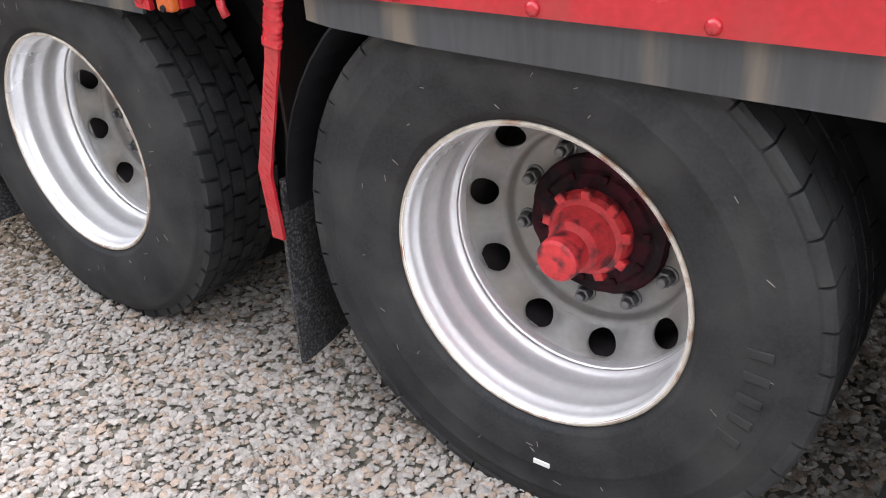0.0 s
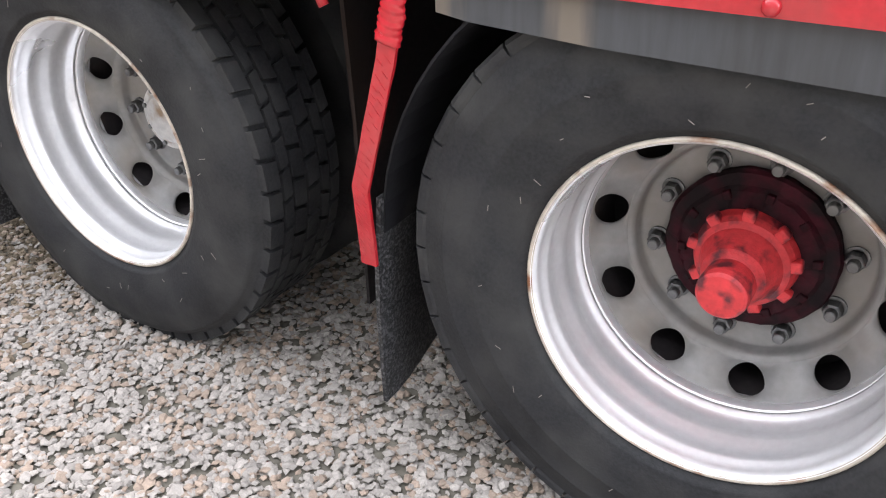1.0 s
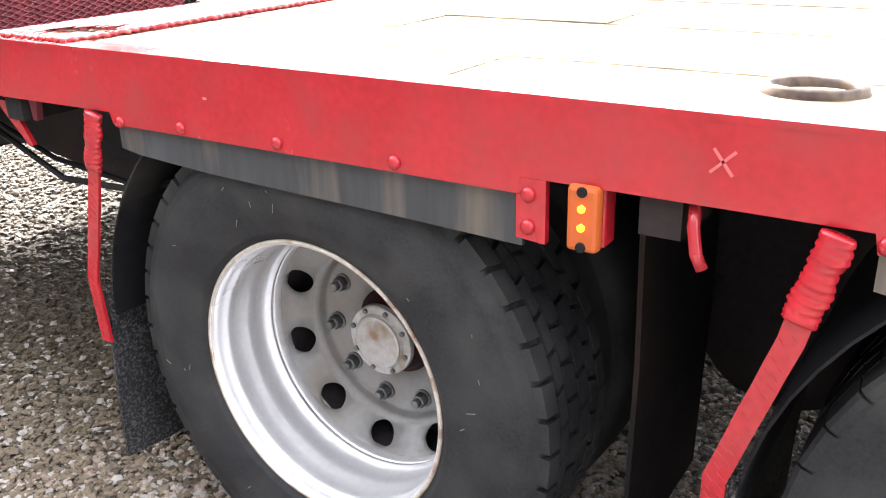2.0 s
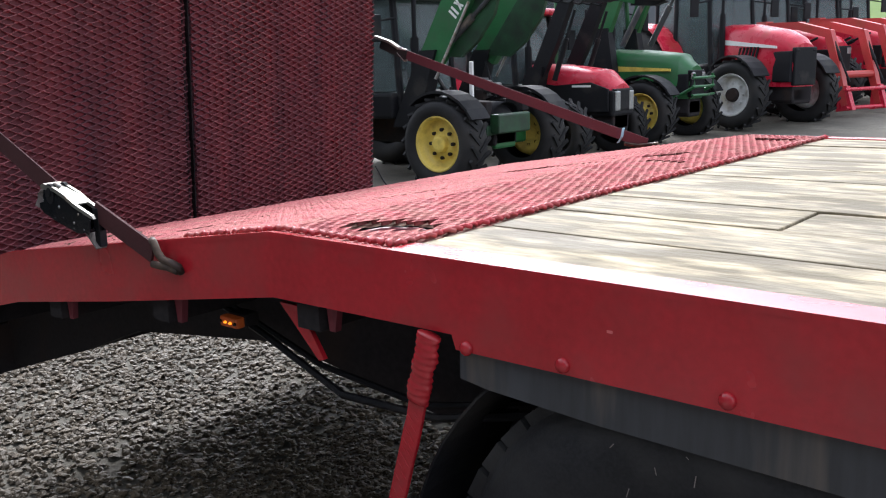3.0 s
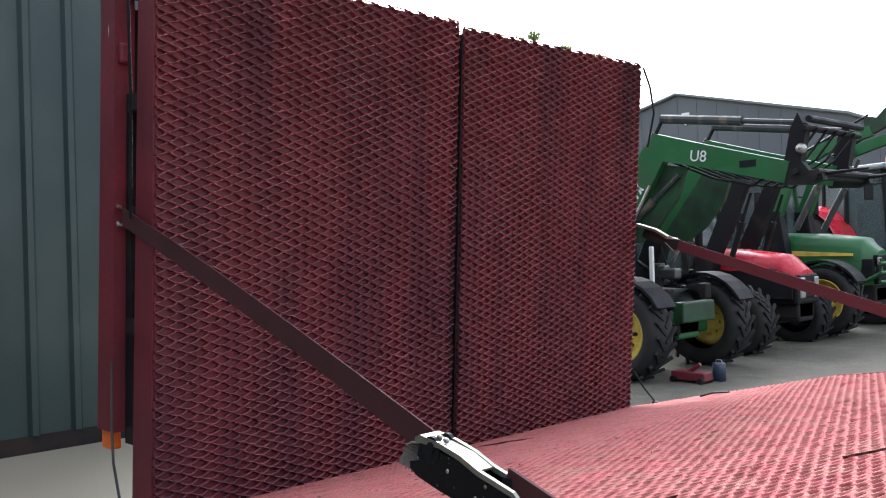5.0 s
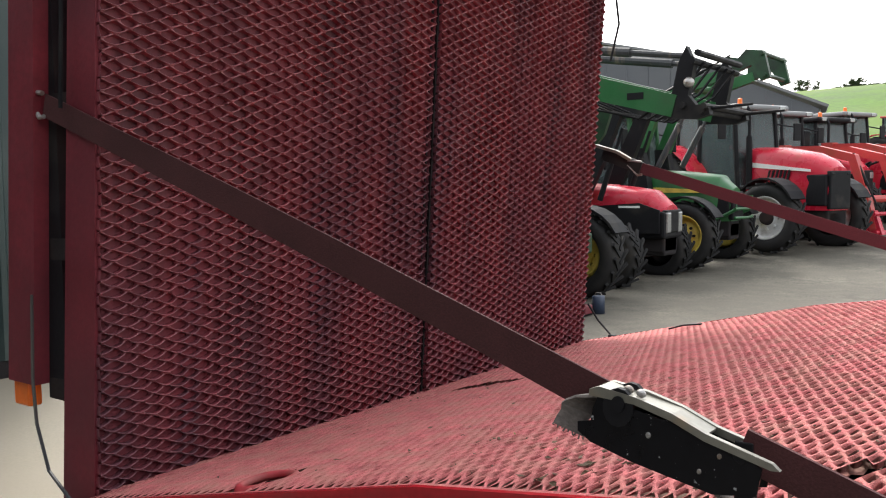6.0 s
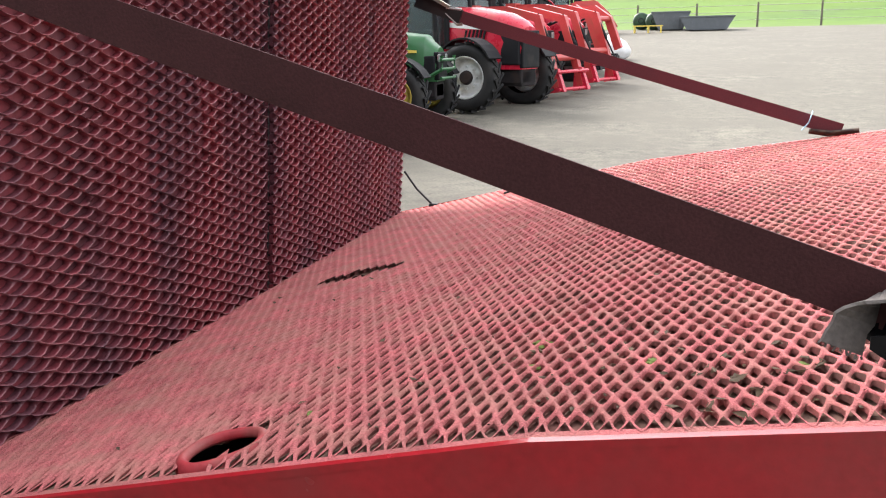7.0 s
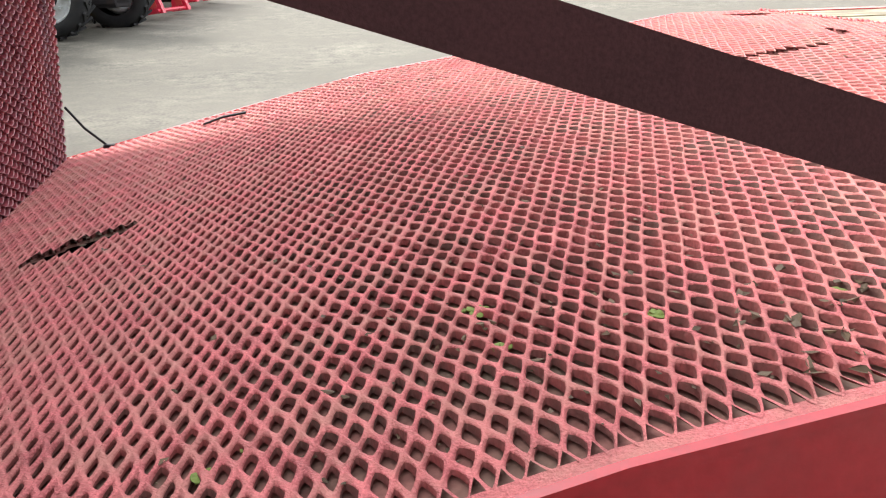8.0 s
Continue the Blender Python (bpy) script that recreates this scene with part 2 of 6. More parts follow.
def box(bm, x0, x1, y0, y1, z0, z1, bevel=0.0, m=None):
    v = [bm.verts.new((x, y, z)) for x in (x0, x1) for y in (y0, y1) for z in (z0, z1)]
    fs = [bm.faces.new([v[i] for i in q]) for q in ((0, 1, 3, 2), (4, 6, 7, 5), (0, 4, 5, 1), (2, 3, 7, 6), (0, 2, 6, 4), (1, 5, 7, 3))]
    if bevel:
        es = list({e for f in fs for e in f.edges})
        r = bmesh.ops.bevel(bm, geom=es, offset=bevel, segments=2, affect="EDGES", profile=0.5)
        v = list({w for f in r["faces"] for w in f.verts} | {w for w in v if w.is_valid})
    if m is not None:
        bmesh.ops.transform(bm, matrix=m, verts=v)
    return bm


def prism(bm, poly, axis, a, b):
    """A flat outline drawn out along an axis from a to b."""
    put = {"x": lambda p, t: (t, p[0], p[1]), "y": lambda p, t: (p[0], t, p[1]), "z": lambda p, t: (p[0], p[1], t)}[axis]
    A = [bm.verts.new(put(p, a)) for p in poly]
    B = [bm.verts.new(put(p, b)) for p in poly]
    n = len(poly)
    bm.faces.new(A)
    bm.faces.new(B[::-1])
    for i in range(n):
        bm.faces.new((A[i], B[i], B[(i + 1) % n], A[(i + 1) % n]))
    bmesh.ops.recalc_face_normals(bm, faces=bm.faces)
    return bm


def tube(bm, pts, r, n=8, r1=None):
    pts = [Vector(p) for p in pts]
    rings = []
    for i, p in enumerate(pts):
        d = (pts[min(i + 1, len(pts) - 1)] - pts[max(i - 1, 0)]).normalized()
        u = d.cross(Vector((0, 0, 1)) if abs(d.z) < 0.9 else Vector((1, 0, 0))).normalized()
        w = d.cross(u)
        rr = r if r1 is None else r + (r1 - r) * i / (len(pts) - 1)
        rings.append([bm.verts.new(p + rr * (math.cos(k * math.tau / n) * u + math.sin(k * math.tau / n) * w)) for k in range(n)])
    for a, b in zip(rings, rings[1:]):
        for k in range(n):
            bm.faces.new((a[k], a[(k + 1) % n], b[(k + 1) % n], b[k]))
    bm.faces.new(rings[0][::-1])
    bm.faces.new(rings[-1])
    return bm


def lathe(bm, prof, n=64, c=(0, 0, 0), close=False):
    """Turns (y, r) points round the y axis through c."""
    rings = []
    for y, r in prof:
        if r < 1e-5:
            rings.append([bm.verts.new((c[0], c[1] + y, c[2]))])
        else:
            rings.append([bm.verts.new((c[0] + r * math.cos(k * math.tau / n), c[1] + y, c[2] + r * math.sin(k * math.tau / n))) for k in range(n)])
    pairs = list(zip(rings, rings[1:])) + ([(rings[-1], rings[0])] if close else [])
    for a, b in pairs:
        for k in range(n):
            k1 = (k + 1) % n
            q = [a[k % len(a)], a[k1 % len(a)], b[k1 % len(b)], b[k % len(b)]]
            q = list(dict.fromkeys(q))
            if len(q) > 2:
                bm.faces.new(q)
    bmesh.ops.recalc_face_normals(bm, faces=bm.faces)
    return bm


def ribbon(bm, pts, width, thick, up=(0, 0, 1)):
    """A flat band along points; width goes along up, thickness across."""
    pts = [Vector(p) for p in pts]
    rows = []
    for i, p in enumerate(pts):
        d = (pts[min(i + 1, len(pts) - 1)] - pts[max(i - 1, 0)]).normalized()
        side = d.cross(Vector(up)).normalized()
        w = side.cross(d).normalized()
        rows.append([bm.verts.new(p + a * width / 2 * w + b * thick / 2 * side) for a, b in ((-1, -1), (1, -1), (1, 1), (-1, 1))])
    for a, b in zip(rows, rows[1:]):
        for k in range(4):
            bm.faces.new((a[k], a[(k + 1) % 4], b[(k + 1) % 4], b[k]))
    bm.faces.new(rows[0][::-1])
    bm.faces.new(rows[-1])
    bmesh.ops.recalc_face_normals(bm, faces=bm.faces)
    return bm


# ---- ground: yard level by the trailer, then rising gently to a grassy hill ----
def smooth01(t):
    t = min(1.0, max(0.0, t))
    return t * t * (3 - 2 * t)


def ground_z(x, y):
    yard = 0.05 * max(0.0, min(y, 50.0) - 11.0)
    hill = 22.0 * smooth01((y - 50.0) / 190.0) * (0.92 + 0.10 * math.sin(x * 0.011 + 1.0))
    return yard + hill


xs = sorted(set([-900, -500, -300, -200] + list(range(-150, 151, 10)) + list(range(-30, 31, 3)) + [200, 300, 500, 900]))
ys = sorted(set([-700, -300, -100, -40, -15, -5] + list(range(0, 60, 3)) + [49] + list(range(60, 300, 12)) + [400, 600, 1500]))
gv = [(x, y, ground_z(x, y)) for y in ys for x in xs]
gf, gm = [], []
for j in range(len(ys) - 1):
    for i in range(len(xs) - 1):
        a = j * len(xs) + i
        gf.append((a, a + 1, a + 1 + len(xs), a + len(xs)))
        gm.append(1 if ys[j] >= 49 or xs[i] >= 60 or xs[i] < -60 else 0)
ground = tagged(fast("ground", gv, gf, GROUND), "pale grey stone-chip yard rising to a bright green meadow", "ground", kind="structure")
ground.data.materials.append(GRASS)
ground.data.polygons.foreach_set("material_index", gm)
ground.data.polygons.foreach_set("use_smooth", [True] * len(gf))

bm = bmesh.new()
box(bm, -6.9, -3.9, -9, 4.2, -0.05, 0.012, 0.004)
tagged(part("pavement", bm, CONCRETE), "pale beige concrete apron before the green shed", "pavement", kind="structure")

# dark green profiled-steel shed beside the yard
shed = thing("steel_shed", "dark green profiled steel shed with upright ribs", "shed")
poly = []
y = -14.0
while y < 2.9:
    poly += [(-6.95, y), (-6.95, y + 0.235), (-6.915, y + 0.262), (-6.915, y + 0.307), (-6.95, y + 0.333)]
    y += 0.3333
poly += [(-6.95, 3.1), (-7.02, 3.1), (-7.02, -14)]
bm = bmesh.new()
prism(bm, poly, "z", 0.14, 5.2)
part("wall", bm, SHEET, shed)
bm = bmesh.new()
box(bm, -7.02, -6.93, -14, 3.1, -0.02, 0.14)
part("plinth", bm, UNDER, shed, "dark kerb under the cladding")
bm = bmesh.new()
box(bm, -16, -6.98, 3.0, 3.1, 0, 5.2)
part("end_wall", bm, SHEET, shed)
bm = bmesh.new()
prism(bm, [(-6.7, 5.15), (-12.0, 6.6), (-17.3, 5.15), (-17.3, 5.25), (-12.0, 6.72), (-6.7, 5.25)], "y", -14.2, 3.2)
part("roof", bm, GREY_SHEET, shed)

# unseen plain wall added behind the walk to cut sky light on the rail
bm = bmesh.new()
box(bm, -7.0, 16.0, -6.2, -5.9, -0.05, 6.8, 0.01)
tagged(part("wall_south", bm, GREY_SHEET), "plain dark grey wall, added unseen to cut sky light", "wall", kind="structure")

# far grey barn with its gable towards the yard
barn = thing("grey_barn", "long low grey sheet-clad barn with a shallow gable roof", "barn")
bm = bmesh.new()
prism(bm, [(-30.5, 0.8), (-30.5, 4.7), (-19.1, 7.45), (-12.4, 5.8), (-7.9, 3.8), (-7.9, 0.8)], "y", 30.0, 30.25)
part("gable_wall", bm, GREY_SHEET, barn)
bm = bmesh.new()
prism(bm, [(-31, 4.7), (-19.1, 7.6), (-12.3, 5.95), (-7.55, 3.9), (-7.6, 3.82), (-12.35, 5.87), (-19.1, 7.52), (-31, 4.62)], "y", 29.85, 37)
for v in bm.verts:
    v.co.x -= 0.27 * max(0.0, v.co.y - 30)
part("roof", bm, ROOF_TRIM, barn, "dull grey sheet roof")
bm = bmesh.new()
box(bm, -8.1, -7.9, 30.25, 37, 0.8, 3.75)
for v in bm.verts:
    v.co.x -= 0.27 * max(0.0, v.co.y - 30)
part("side_wall", bm, GREY_SHEET, barn)
for k in range(26):
    bm = bmesh.new()
    xk = -30.3 + k * 0.86
    top = 4.65 + (xk + 30.5) * 0.241 if xk < -19.1 else (7.4 - (xk + 19.1) * 0.246 if xk < -12.4 else 5.75 - (xk + 12.4) * 0.444)
    box(bm, xk, xk + 0.03, 29.985, 30.0, 0.9, top - 0.05)
    part("cladding_rib", bm, GREY_SHEET, barn)
bm = bmesh.new()
prism(bm, [(-18.87, 6.75), (-18.53, 6.75), (-18.53, 6.42), (-18.70, 6.25), (-18.87, 6.42)], "y", 29.93, 29.955)
part("shield_sign", bm, T_WHITE, barn, "small white shield-shaped sign")

# loose stone chips round the wheels
rng = np.random.default_rng(4)


def gravel(name, n, x0, x1, y0, y1, material, size, label):
    base = np.array([(-1, 0, 0), (1, 0, 0), (0, -1, 0), (0, 1, 0), (0, 0, -1), (0, 0, 1),
                     (0.65, 0.65, 0.55), (-0.65, 0.6, 0.6), (0.6, -0.65, 0.6), (-0.65, -0.65, 0.5)], float)
    faces = [(5, 6, 7), (5, 7, 9), (5, 9, 8), (5, 8, 6), (6, 3, 7), (7, 0, 9), (9, 2, 8), (8, 1, 6), (1, 3, 6), (3, 0, 7), (0, 2, 9), (2, 1, 8)]
    faces = np.array(faces)
    nv = len(base)
    scl = size * rng.uniform(0.55, 1.25, (n, 1, 1)) * rng.uniform(0.65, 1.25, (n, 1, 3)) * np.array([1, 1, 0.62])
    v = base[None] * (1 + rng.uniform(-0.22, 0.22, (n, nv, 3))) * scl
    a = rng.uniform(0, math.tau, n)
    tl = rng.normal(0, 0.35, n)
    ca, sa = np.cos(a)[:, None], np.sin(a)[:, None]
    ct, st = np.cos(tl)[:, None], np.sin(tl)[:, None]
    X, Y, Z = v[..., 0], v[..., 1], v[..., 2]
    Y, Z = Y * ct - Z * st, Y * st + Z * ct
    X, Y = X * ca - Y * sa, X * sa + Y * ca
    # thinning out towards the edges of each spread
    px, py = rng.uniform(x0, x1, n) + rng.normal(0, 0.12, n), rng.uniform(y0, y1, n) + rng.normal(0, 0.12, n)
    pz = rng.uniform(-0.001, 0.010, n)
    verts = np.stack([X + px[:, None], Y + py[:, None], Z + pz[:, None]], -1).reshape(-1, 3)
    fs = (faces[None] + (np.arange(n) * nv)[:, None, None]).reshape(-1, 3)
    return tagged(fast(name, verts.tolist(), fs.tolist(), material), label, "gravel", kind="stuff")


gravel("gravel", 29000, 0.35, 3.2, -0.8, 1.3, STONE, 0.0116, "loose grey angular stone chips on the yard")
gravel("gravel", 14000, 0.0, 3.2, -0.8, 1.3, STONE_WARM, 0.0114, "loose buff and pinkish stone chips among the grey")
# darker brown spreads paint the shade under the trailer into the stones
gravel("gravel", 10000, -1.2, 0.45, -0.8, 0.25, STONE_BROWN, 0.0120, "brown stone chips under the trailer edge, darkened as shade")
gravel("gravel", 11000, -1.2, 0.45, 0.2, 1.3, STONE_SHADED, 0.0120, "dark brown chips under the trailer tail, shade in their colour")
gravel("gravel", 2600, -1.2, 0.35, -0.8, 0.4, STONE, 0.0116, "scattered grey chips among the darkened brown ones")
gravel("gravel", 16000, -0.6, 4.4, -2.8, -0.8, STONE, 0.017, "loose grey stone chips beside the walk")
gravel("gravel", 5000, 3.2, 4.4, -0.8, 1.3, STONE, 0.017, "loose grey stone chips by the third wheel")
gravel("gravel", 17000, -3.6, -1.2, 0.0, 4.2, STONE_SHADED, 0.017, "dark brown stone chips behind the trailer, shade in their colour")
gravel("gravel", 17000, -1.2, 3.2, 1.3, 4.2, STONE_SHADED, 0.017, "dark brown chips under and beyond the trailer, darkened as shade")

# ---- the low-loader trailer ----
W = 2.40
trailer = thing("beavertail_trailer", "red beavertail low-loader trailer with mesh tail, timber deck and twin wheels", "trailer")


def deck_z(x):
    if x >= 0:
        return 1.14
    if x >= -1.1:
        return 1.14 + 0.147 * x
    return 0.9783 + 0.237 * (x + 1.1)


def rave(y0, y1, lip0, lip1):
    b = bmesh.new()
    top = [(-2.12, deck_z(-2.12)), (-1.1, deck_z(-1.1)), (0, 1.14), (7.2, 1.14)]
    low = [(7.2, 1.005), (2.95, 1.005), (2.95, 0.994), (1.85, 0.994), (1.845, 1.020), (1.372, 1.020), (1.372, 0.994), (0.448, 0.994), (0.44, 1.018),
           (0.0, 1.014), (-0.58, 0.918), (-1.1, 0.838), (-2.12, 0.598)]
    prism(b, top + low, "y", y0, y1)
    strips = [(top[0], top[1], 0.17), (top[1], top[2], 0.17), (top[2], (0.305, 1.14), 0.17), ((0.305, 1.14), top[3], 1.0)]
    full0, full1 = lip0, lip1
    for (xa, za), (xb, zb), share in strips:
        lip0, lip1 = (full0, full0 + (full1 - full0) * share) if y0 < 1 else (full1 - (full1 - full0) * share, full1)
        v = [b.verts.new(p) for p in ((xa, lip0, za + 0.002), (xb, lip0, zb + 0.002), (xb, lip1, zb + 0.002), (xa, lip1, za + 0.002),
                                      (xa, lip0, za - 0.008), (xb, lip0, zb - 0.008), (xb, lip1, zb - 0.008), (xa, lip1, za - 0.008))]
        for q in ((0, 1, 2, 3), (7, 6, 5, 4), (0, 4, 5, 1), (2, 6, 7, 3)):
            b.faces.new([v[i] for i in q])
    bmesh.ops.recalc_face_normals(b, faces=b.faces)
    return b


part("side_rail", rave(0.0, 0.012, -0.001, 0.068), RED, trailer, "red painted steel side rail with a top flange")
part("side_rail", rave(W - 0.012, W, W - 0.068, W + 0.001), RED, trailer)

# rivets, scratches and marks on the rail
rivets = [(0.648, 1.008), (0.894, 1.01), (1.146, 1.01), (1.386, 0.945), (1.386, 0.995), (1.86, 1.006), (2.075, 1.008), (2.33, 1.007), (2.6, 1.008), (0.47, 1.0)]
rv_me = None
for x, z in rivets:
    if rv_me is None:
        bm = bmesh.new()
        lathe(bm, [(0.0, 0.012), (-0.004, 0.0115), (-0.0075, 0.008), (-0.009, 0.0)], 12)
        ob = part("rivet", bm, RED, trailer, smooth=True)
        rv_me = ob.data
    else:
        ob = new("rivet", rv_me)
        ob.parent = trailer
    ob.location = (x, 0, z)
bm = bmesh.new()
ribbon(bm, [(1.645, -0.0006, 1.066), (1.676, -0.0006, 1.096)], 0.004, 0.001, (0, 0, 1))
ribbon(bm, [(1.648, -0.0006, 1.098), (1.674, -0.0006, 1.064)], 0.004, 0.001, (0, 0, 1))
part("paint_scratch", bm, DUSTWHITE, trailer, "scratched cross in the paint")
for x, z in ((0.72, 1.07), (-0.36, 1.02), (-0.315, 1.02), (2.0, 1.1)):
    bm = bmesh.new()
    box(bm, x, x + 0.009, -0.0012, 0, z, z + 0.004)
    part("paint_chip", bm, DUSTWHITE, trailer)

def wobble(u, v):
    """Smooth uneven values over the deck, about -1 to 1."""
    return (np.sin(u * 9.1 + 2.3 * np.sin(v * 4.3 + 1)) + np.sin(v * 7.7 + 1.9 * np.sin(u * 6.1)) + 0.7 * np.sin(u * 31 + v * 23) + 0.5 * np.sin(u * 57 - v * 41)) / 3.2


def lattice(name, parent, material, to_world, u0, u1, v0, v1, lwd, swd, high, half, tilt, skip, label, worn=True):
    """Worn expanded metal: rounded holes between thick tilted strands, with cut teeth along the edges."""
    N = 12
    nj, ni = int((v1 - v0) / (swd / 2)), int((u1 - u0) / lwd) + 1
    jj, ii = np.meshgrid(np.arange(nj), np.arange(ni), indexing="ij")
    cu = (u0 + (ii + 0.5 * (jj % 2)) * lwd).ravel()
    cv = (v0 + jj * swd / 2).ravel()
    ok = (cu - lwd * 0.3 >= u0) & (cu + lwd * 0.3 <= u1) if worn else (cu >= u0 - 0.001) & (cu <= u1 + 0.001)
    if skip:
        ok &= ~skip(cu, cv)
    cu, cv = cu[ok], cv[ok]
    n = len(cu)
    g = np.random.default_rng(21)
    corner = np.array([(1, 0), (0, 1), (-1, 0), (0, -1)], float)
    edge = np.array([corner[k // 3] * (1 - k % 3 / 3) + corner[(k // 3 + 1) % 4] * (k % 3 / 3) for k in range(N)])
    ang = np.arctan2(edge[:, 1], edge[:, 0])
    p = 1.28 if worn else 1.42
    rad = (np.abs(np.cos(ang)) ** p + np.abs(np.sin(ang)) ** p) ** (-1 / p)
    hole = np.stack([rad * np.cos(ang), rad * np.sin(ang)], 1)
    if worn:
        # strands running one way are broader than those that cross them
        one, other = hole.sum(1) / 2, (hole[:, 0] - hole[:, 1]) / 2
        hole = np.stack([0.87 * one + 1.07 * other, 0.87 * one - 1.07 * other], 1)
    clog = wobble(cu, cv)
    fill = np.clip(1.0 - 0.10 * np.clip(clog - 0.2, 0, 1) - (0.14 * np.clip((-1.15 - cv) / 0.62, 0, 1) if worn else 0) + g.normal(0, 0.045, n), 0.36, 1.12)
    a, b = half[0] * fill, half[1] * fill * (1 + g.normal(0, 0.05, n))

    def ring(scale, shape, h, lean):
        uu = cu[:, None] + (shape[None, :, 0] * scale[0] if np.isscalar(scale[0]) else shape[None, :, 0] * scale[0][:, None])
        vv = cv[:, None] + (shape[None, :, 1] * scale[1] if np.isscalar(scale[1]) else shape[None, :, 1] * scale[1][:, None])
        uu = np.clip(uu, u0 + 0.005, u1 - 0.005) if worn else np.clip(uu, u0, u1)
        vv = vv if worn else np.clip(vv, v0, v1 - swd * 0.55)
        du, dv = 0.0022 * np.sin(uu * 61 + vv * 43), 0.0014 * np.sin(uu * 47 - vv * 71 + 1)
        hh = h * high * (1 + 0.16 * wobble(uu * 1.7, vv * 1.7)) + lean * high * shape[None, :, 1] + np.zeros_like(uu)
        if worn:
            hh = hh * (0.2 + 0.8 * np.clip((uu - u0) / 0.06, 0, 1))
        return np.stack([uu + du, vv + dv, hh], 2)
    rings = [ring((lwd / 2, swd / 2), edge, 1.0, 0.0), ring((a * 1.09, b * 1.11), hole, 0.94, tilt * 0.8), ring((a, b), hole, 0.70, tilt), ring((a * 0.97, b * 0.95), hole, -0.05, 0.0)]
    C = np.concatenate(rings, 1).reshape(-1, 3)
    verts = to_world(C)
    loc = np.array([(r * N + k, (r + 1) * N + k, (r + 1) * N + (k + 1) % N, r * N + (k + 1) % N) for r in range(3) for k in range(N)])
    F = (loc[None] + (np.arange(n) * N * 4)[:, None, None]).reshape(-1, 4)
    ob = fast(name, verts.tolist(), F.tolist(), material, parent, label, smooth=True)
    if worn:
        # wall faces of each hole take the dark red, dirt and painted shade together
        ob.data.materials.append(HOLE_DIRT_SHADE)
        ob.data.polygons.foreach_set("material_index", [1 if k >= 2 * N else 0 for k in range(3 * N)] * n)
    else:
        # each opening's lower lip is lighter: rubbed metal plus a painted sky highlight
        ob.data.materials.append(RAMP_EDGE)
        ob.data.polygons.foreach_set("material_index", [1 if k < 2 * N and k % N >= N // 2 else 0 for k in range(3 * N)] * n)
    return tagged(ob, kind="stuff")


zdeck = np.vectorize(deck_z)
HOLES = [((0.165, 0.17), (0.092, 0.060), 30), ((-0.51, 0.165), (0.095, 0.022), 62), ((-0.30, 0.71), (0.11, 0.018), 60), ((-0.36, 1.41), (0.13, 0.036), 4),
         ((-1.76, 1.20), (0.115, 0.040), 10), ((-1.54, 0.10), (0.067, 0.051), 35), ((-0.18, 1.40), (0.11, 0.026), -16), ((0.06, 1.56), (0.10, 0.024), 70), ((0.14, 1.38), (0.08, 0.02), -8),
         ((-1.97, 0.035), (0.10, 0.016), 0), ((0.165, 2.2), (0.08, 0.05), 0)]


def in_hole(u, v):
    out = np.zeros(len(u), bool)
    for (cx, cy), (ra, rb), turn in HOLES:
        c, s = math.cos(radians(turn)), math.sin(radians(turn))
        dx, dy = v - cx, u - cy
        out |= ((dx * c + dy * s) / ra) ** 2 + ((-dx * s + dy * c) / rb) ** 2 < 1
    return out


def deck_map(c):
    return np.stack([c[:, 1], c[:, 0], zdeck(c[:, 1]) + c[:, 2] - 0.0045], 1)


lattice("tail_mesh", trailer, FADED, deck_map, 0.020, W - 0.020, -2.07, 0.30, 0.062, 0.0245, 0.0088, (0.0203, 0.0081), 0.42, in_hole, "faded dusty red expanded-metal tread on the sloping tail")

# base plate under the mesh, cut away at the rings and slots
gx = np.unique(np.concatenate([np.linspace(-2.12, 0.31, 160), [-1.1, 0.0]]))
gy = np.linspace(0.0125, W - 0.0125, 150)
PV = [(x, y, deck_z(x) - 0.0095) for x in gx for y in gy]
mx, my = np.meshgrid((gx[1:] + gx[:-1]) / 2, (gy[1:] + gy[:-1]) / 2, indexing="ij")
keep = ~in_hole(my.ravel(), mx.ravel())
n_y = len(gy)
PF = [(i * n_y + j, (i + 1) * n_y + j, (i + 1) * n_y + j + 1, i * n_y + j + 1) for i in range(len(gx) - 1) for j in range(n_y - 1) if keep[i * (n_y - 1) + j]]
fast("base_plate", PV, PF, FLOOR_DIRT, trailer, "dirty steel plate under the mesh")
# black sheet under the openings stands for the darkness inside them
bm = bmesh.new()
prism(bm, [(-2.1, deck_z(-2.1) - 0.075), (-1.1, deck_z(-1.1) - 0.075), (0, 1.065), (0.29, 1.065), (0.29, 1.06), (0, 1.06), (-1.1, deck_z(-1.1) - 0.08), (-2.1, deck_z(-2.1) - 0.08)], "y", 0.016, W - 0.016)
part("under_tray", bm, UNDER, trailer, "dark plate added below the slots in place of shade")

for y0, y1 in ((0.0122, 0.034), (W - 0.034, W - 0.0122)):
    bm = bmesh.new()
    prism(bm, [(-2.1, deck_z(-2.1) - 0.0022), (-1.1, deck_z(-1.1) - 0.0022), (0, 1.1378), (0.30, 1.1378), (0.30, 1.131), (0, 1.131), (-1.1, deck_z(-1.1) - 0.009), (-2.1, deck_z(-2.1) - 0.009)], "y", y0, y1)
    part("edge_strip", bm, FADED, trailer, "grimy strip along the mesh edge")

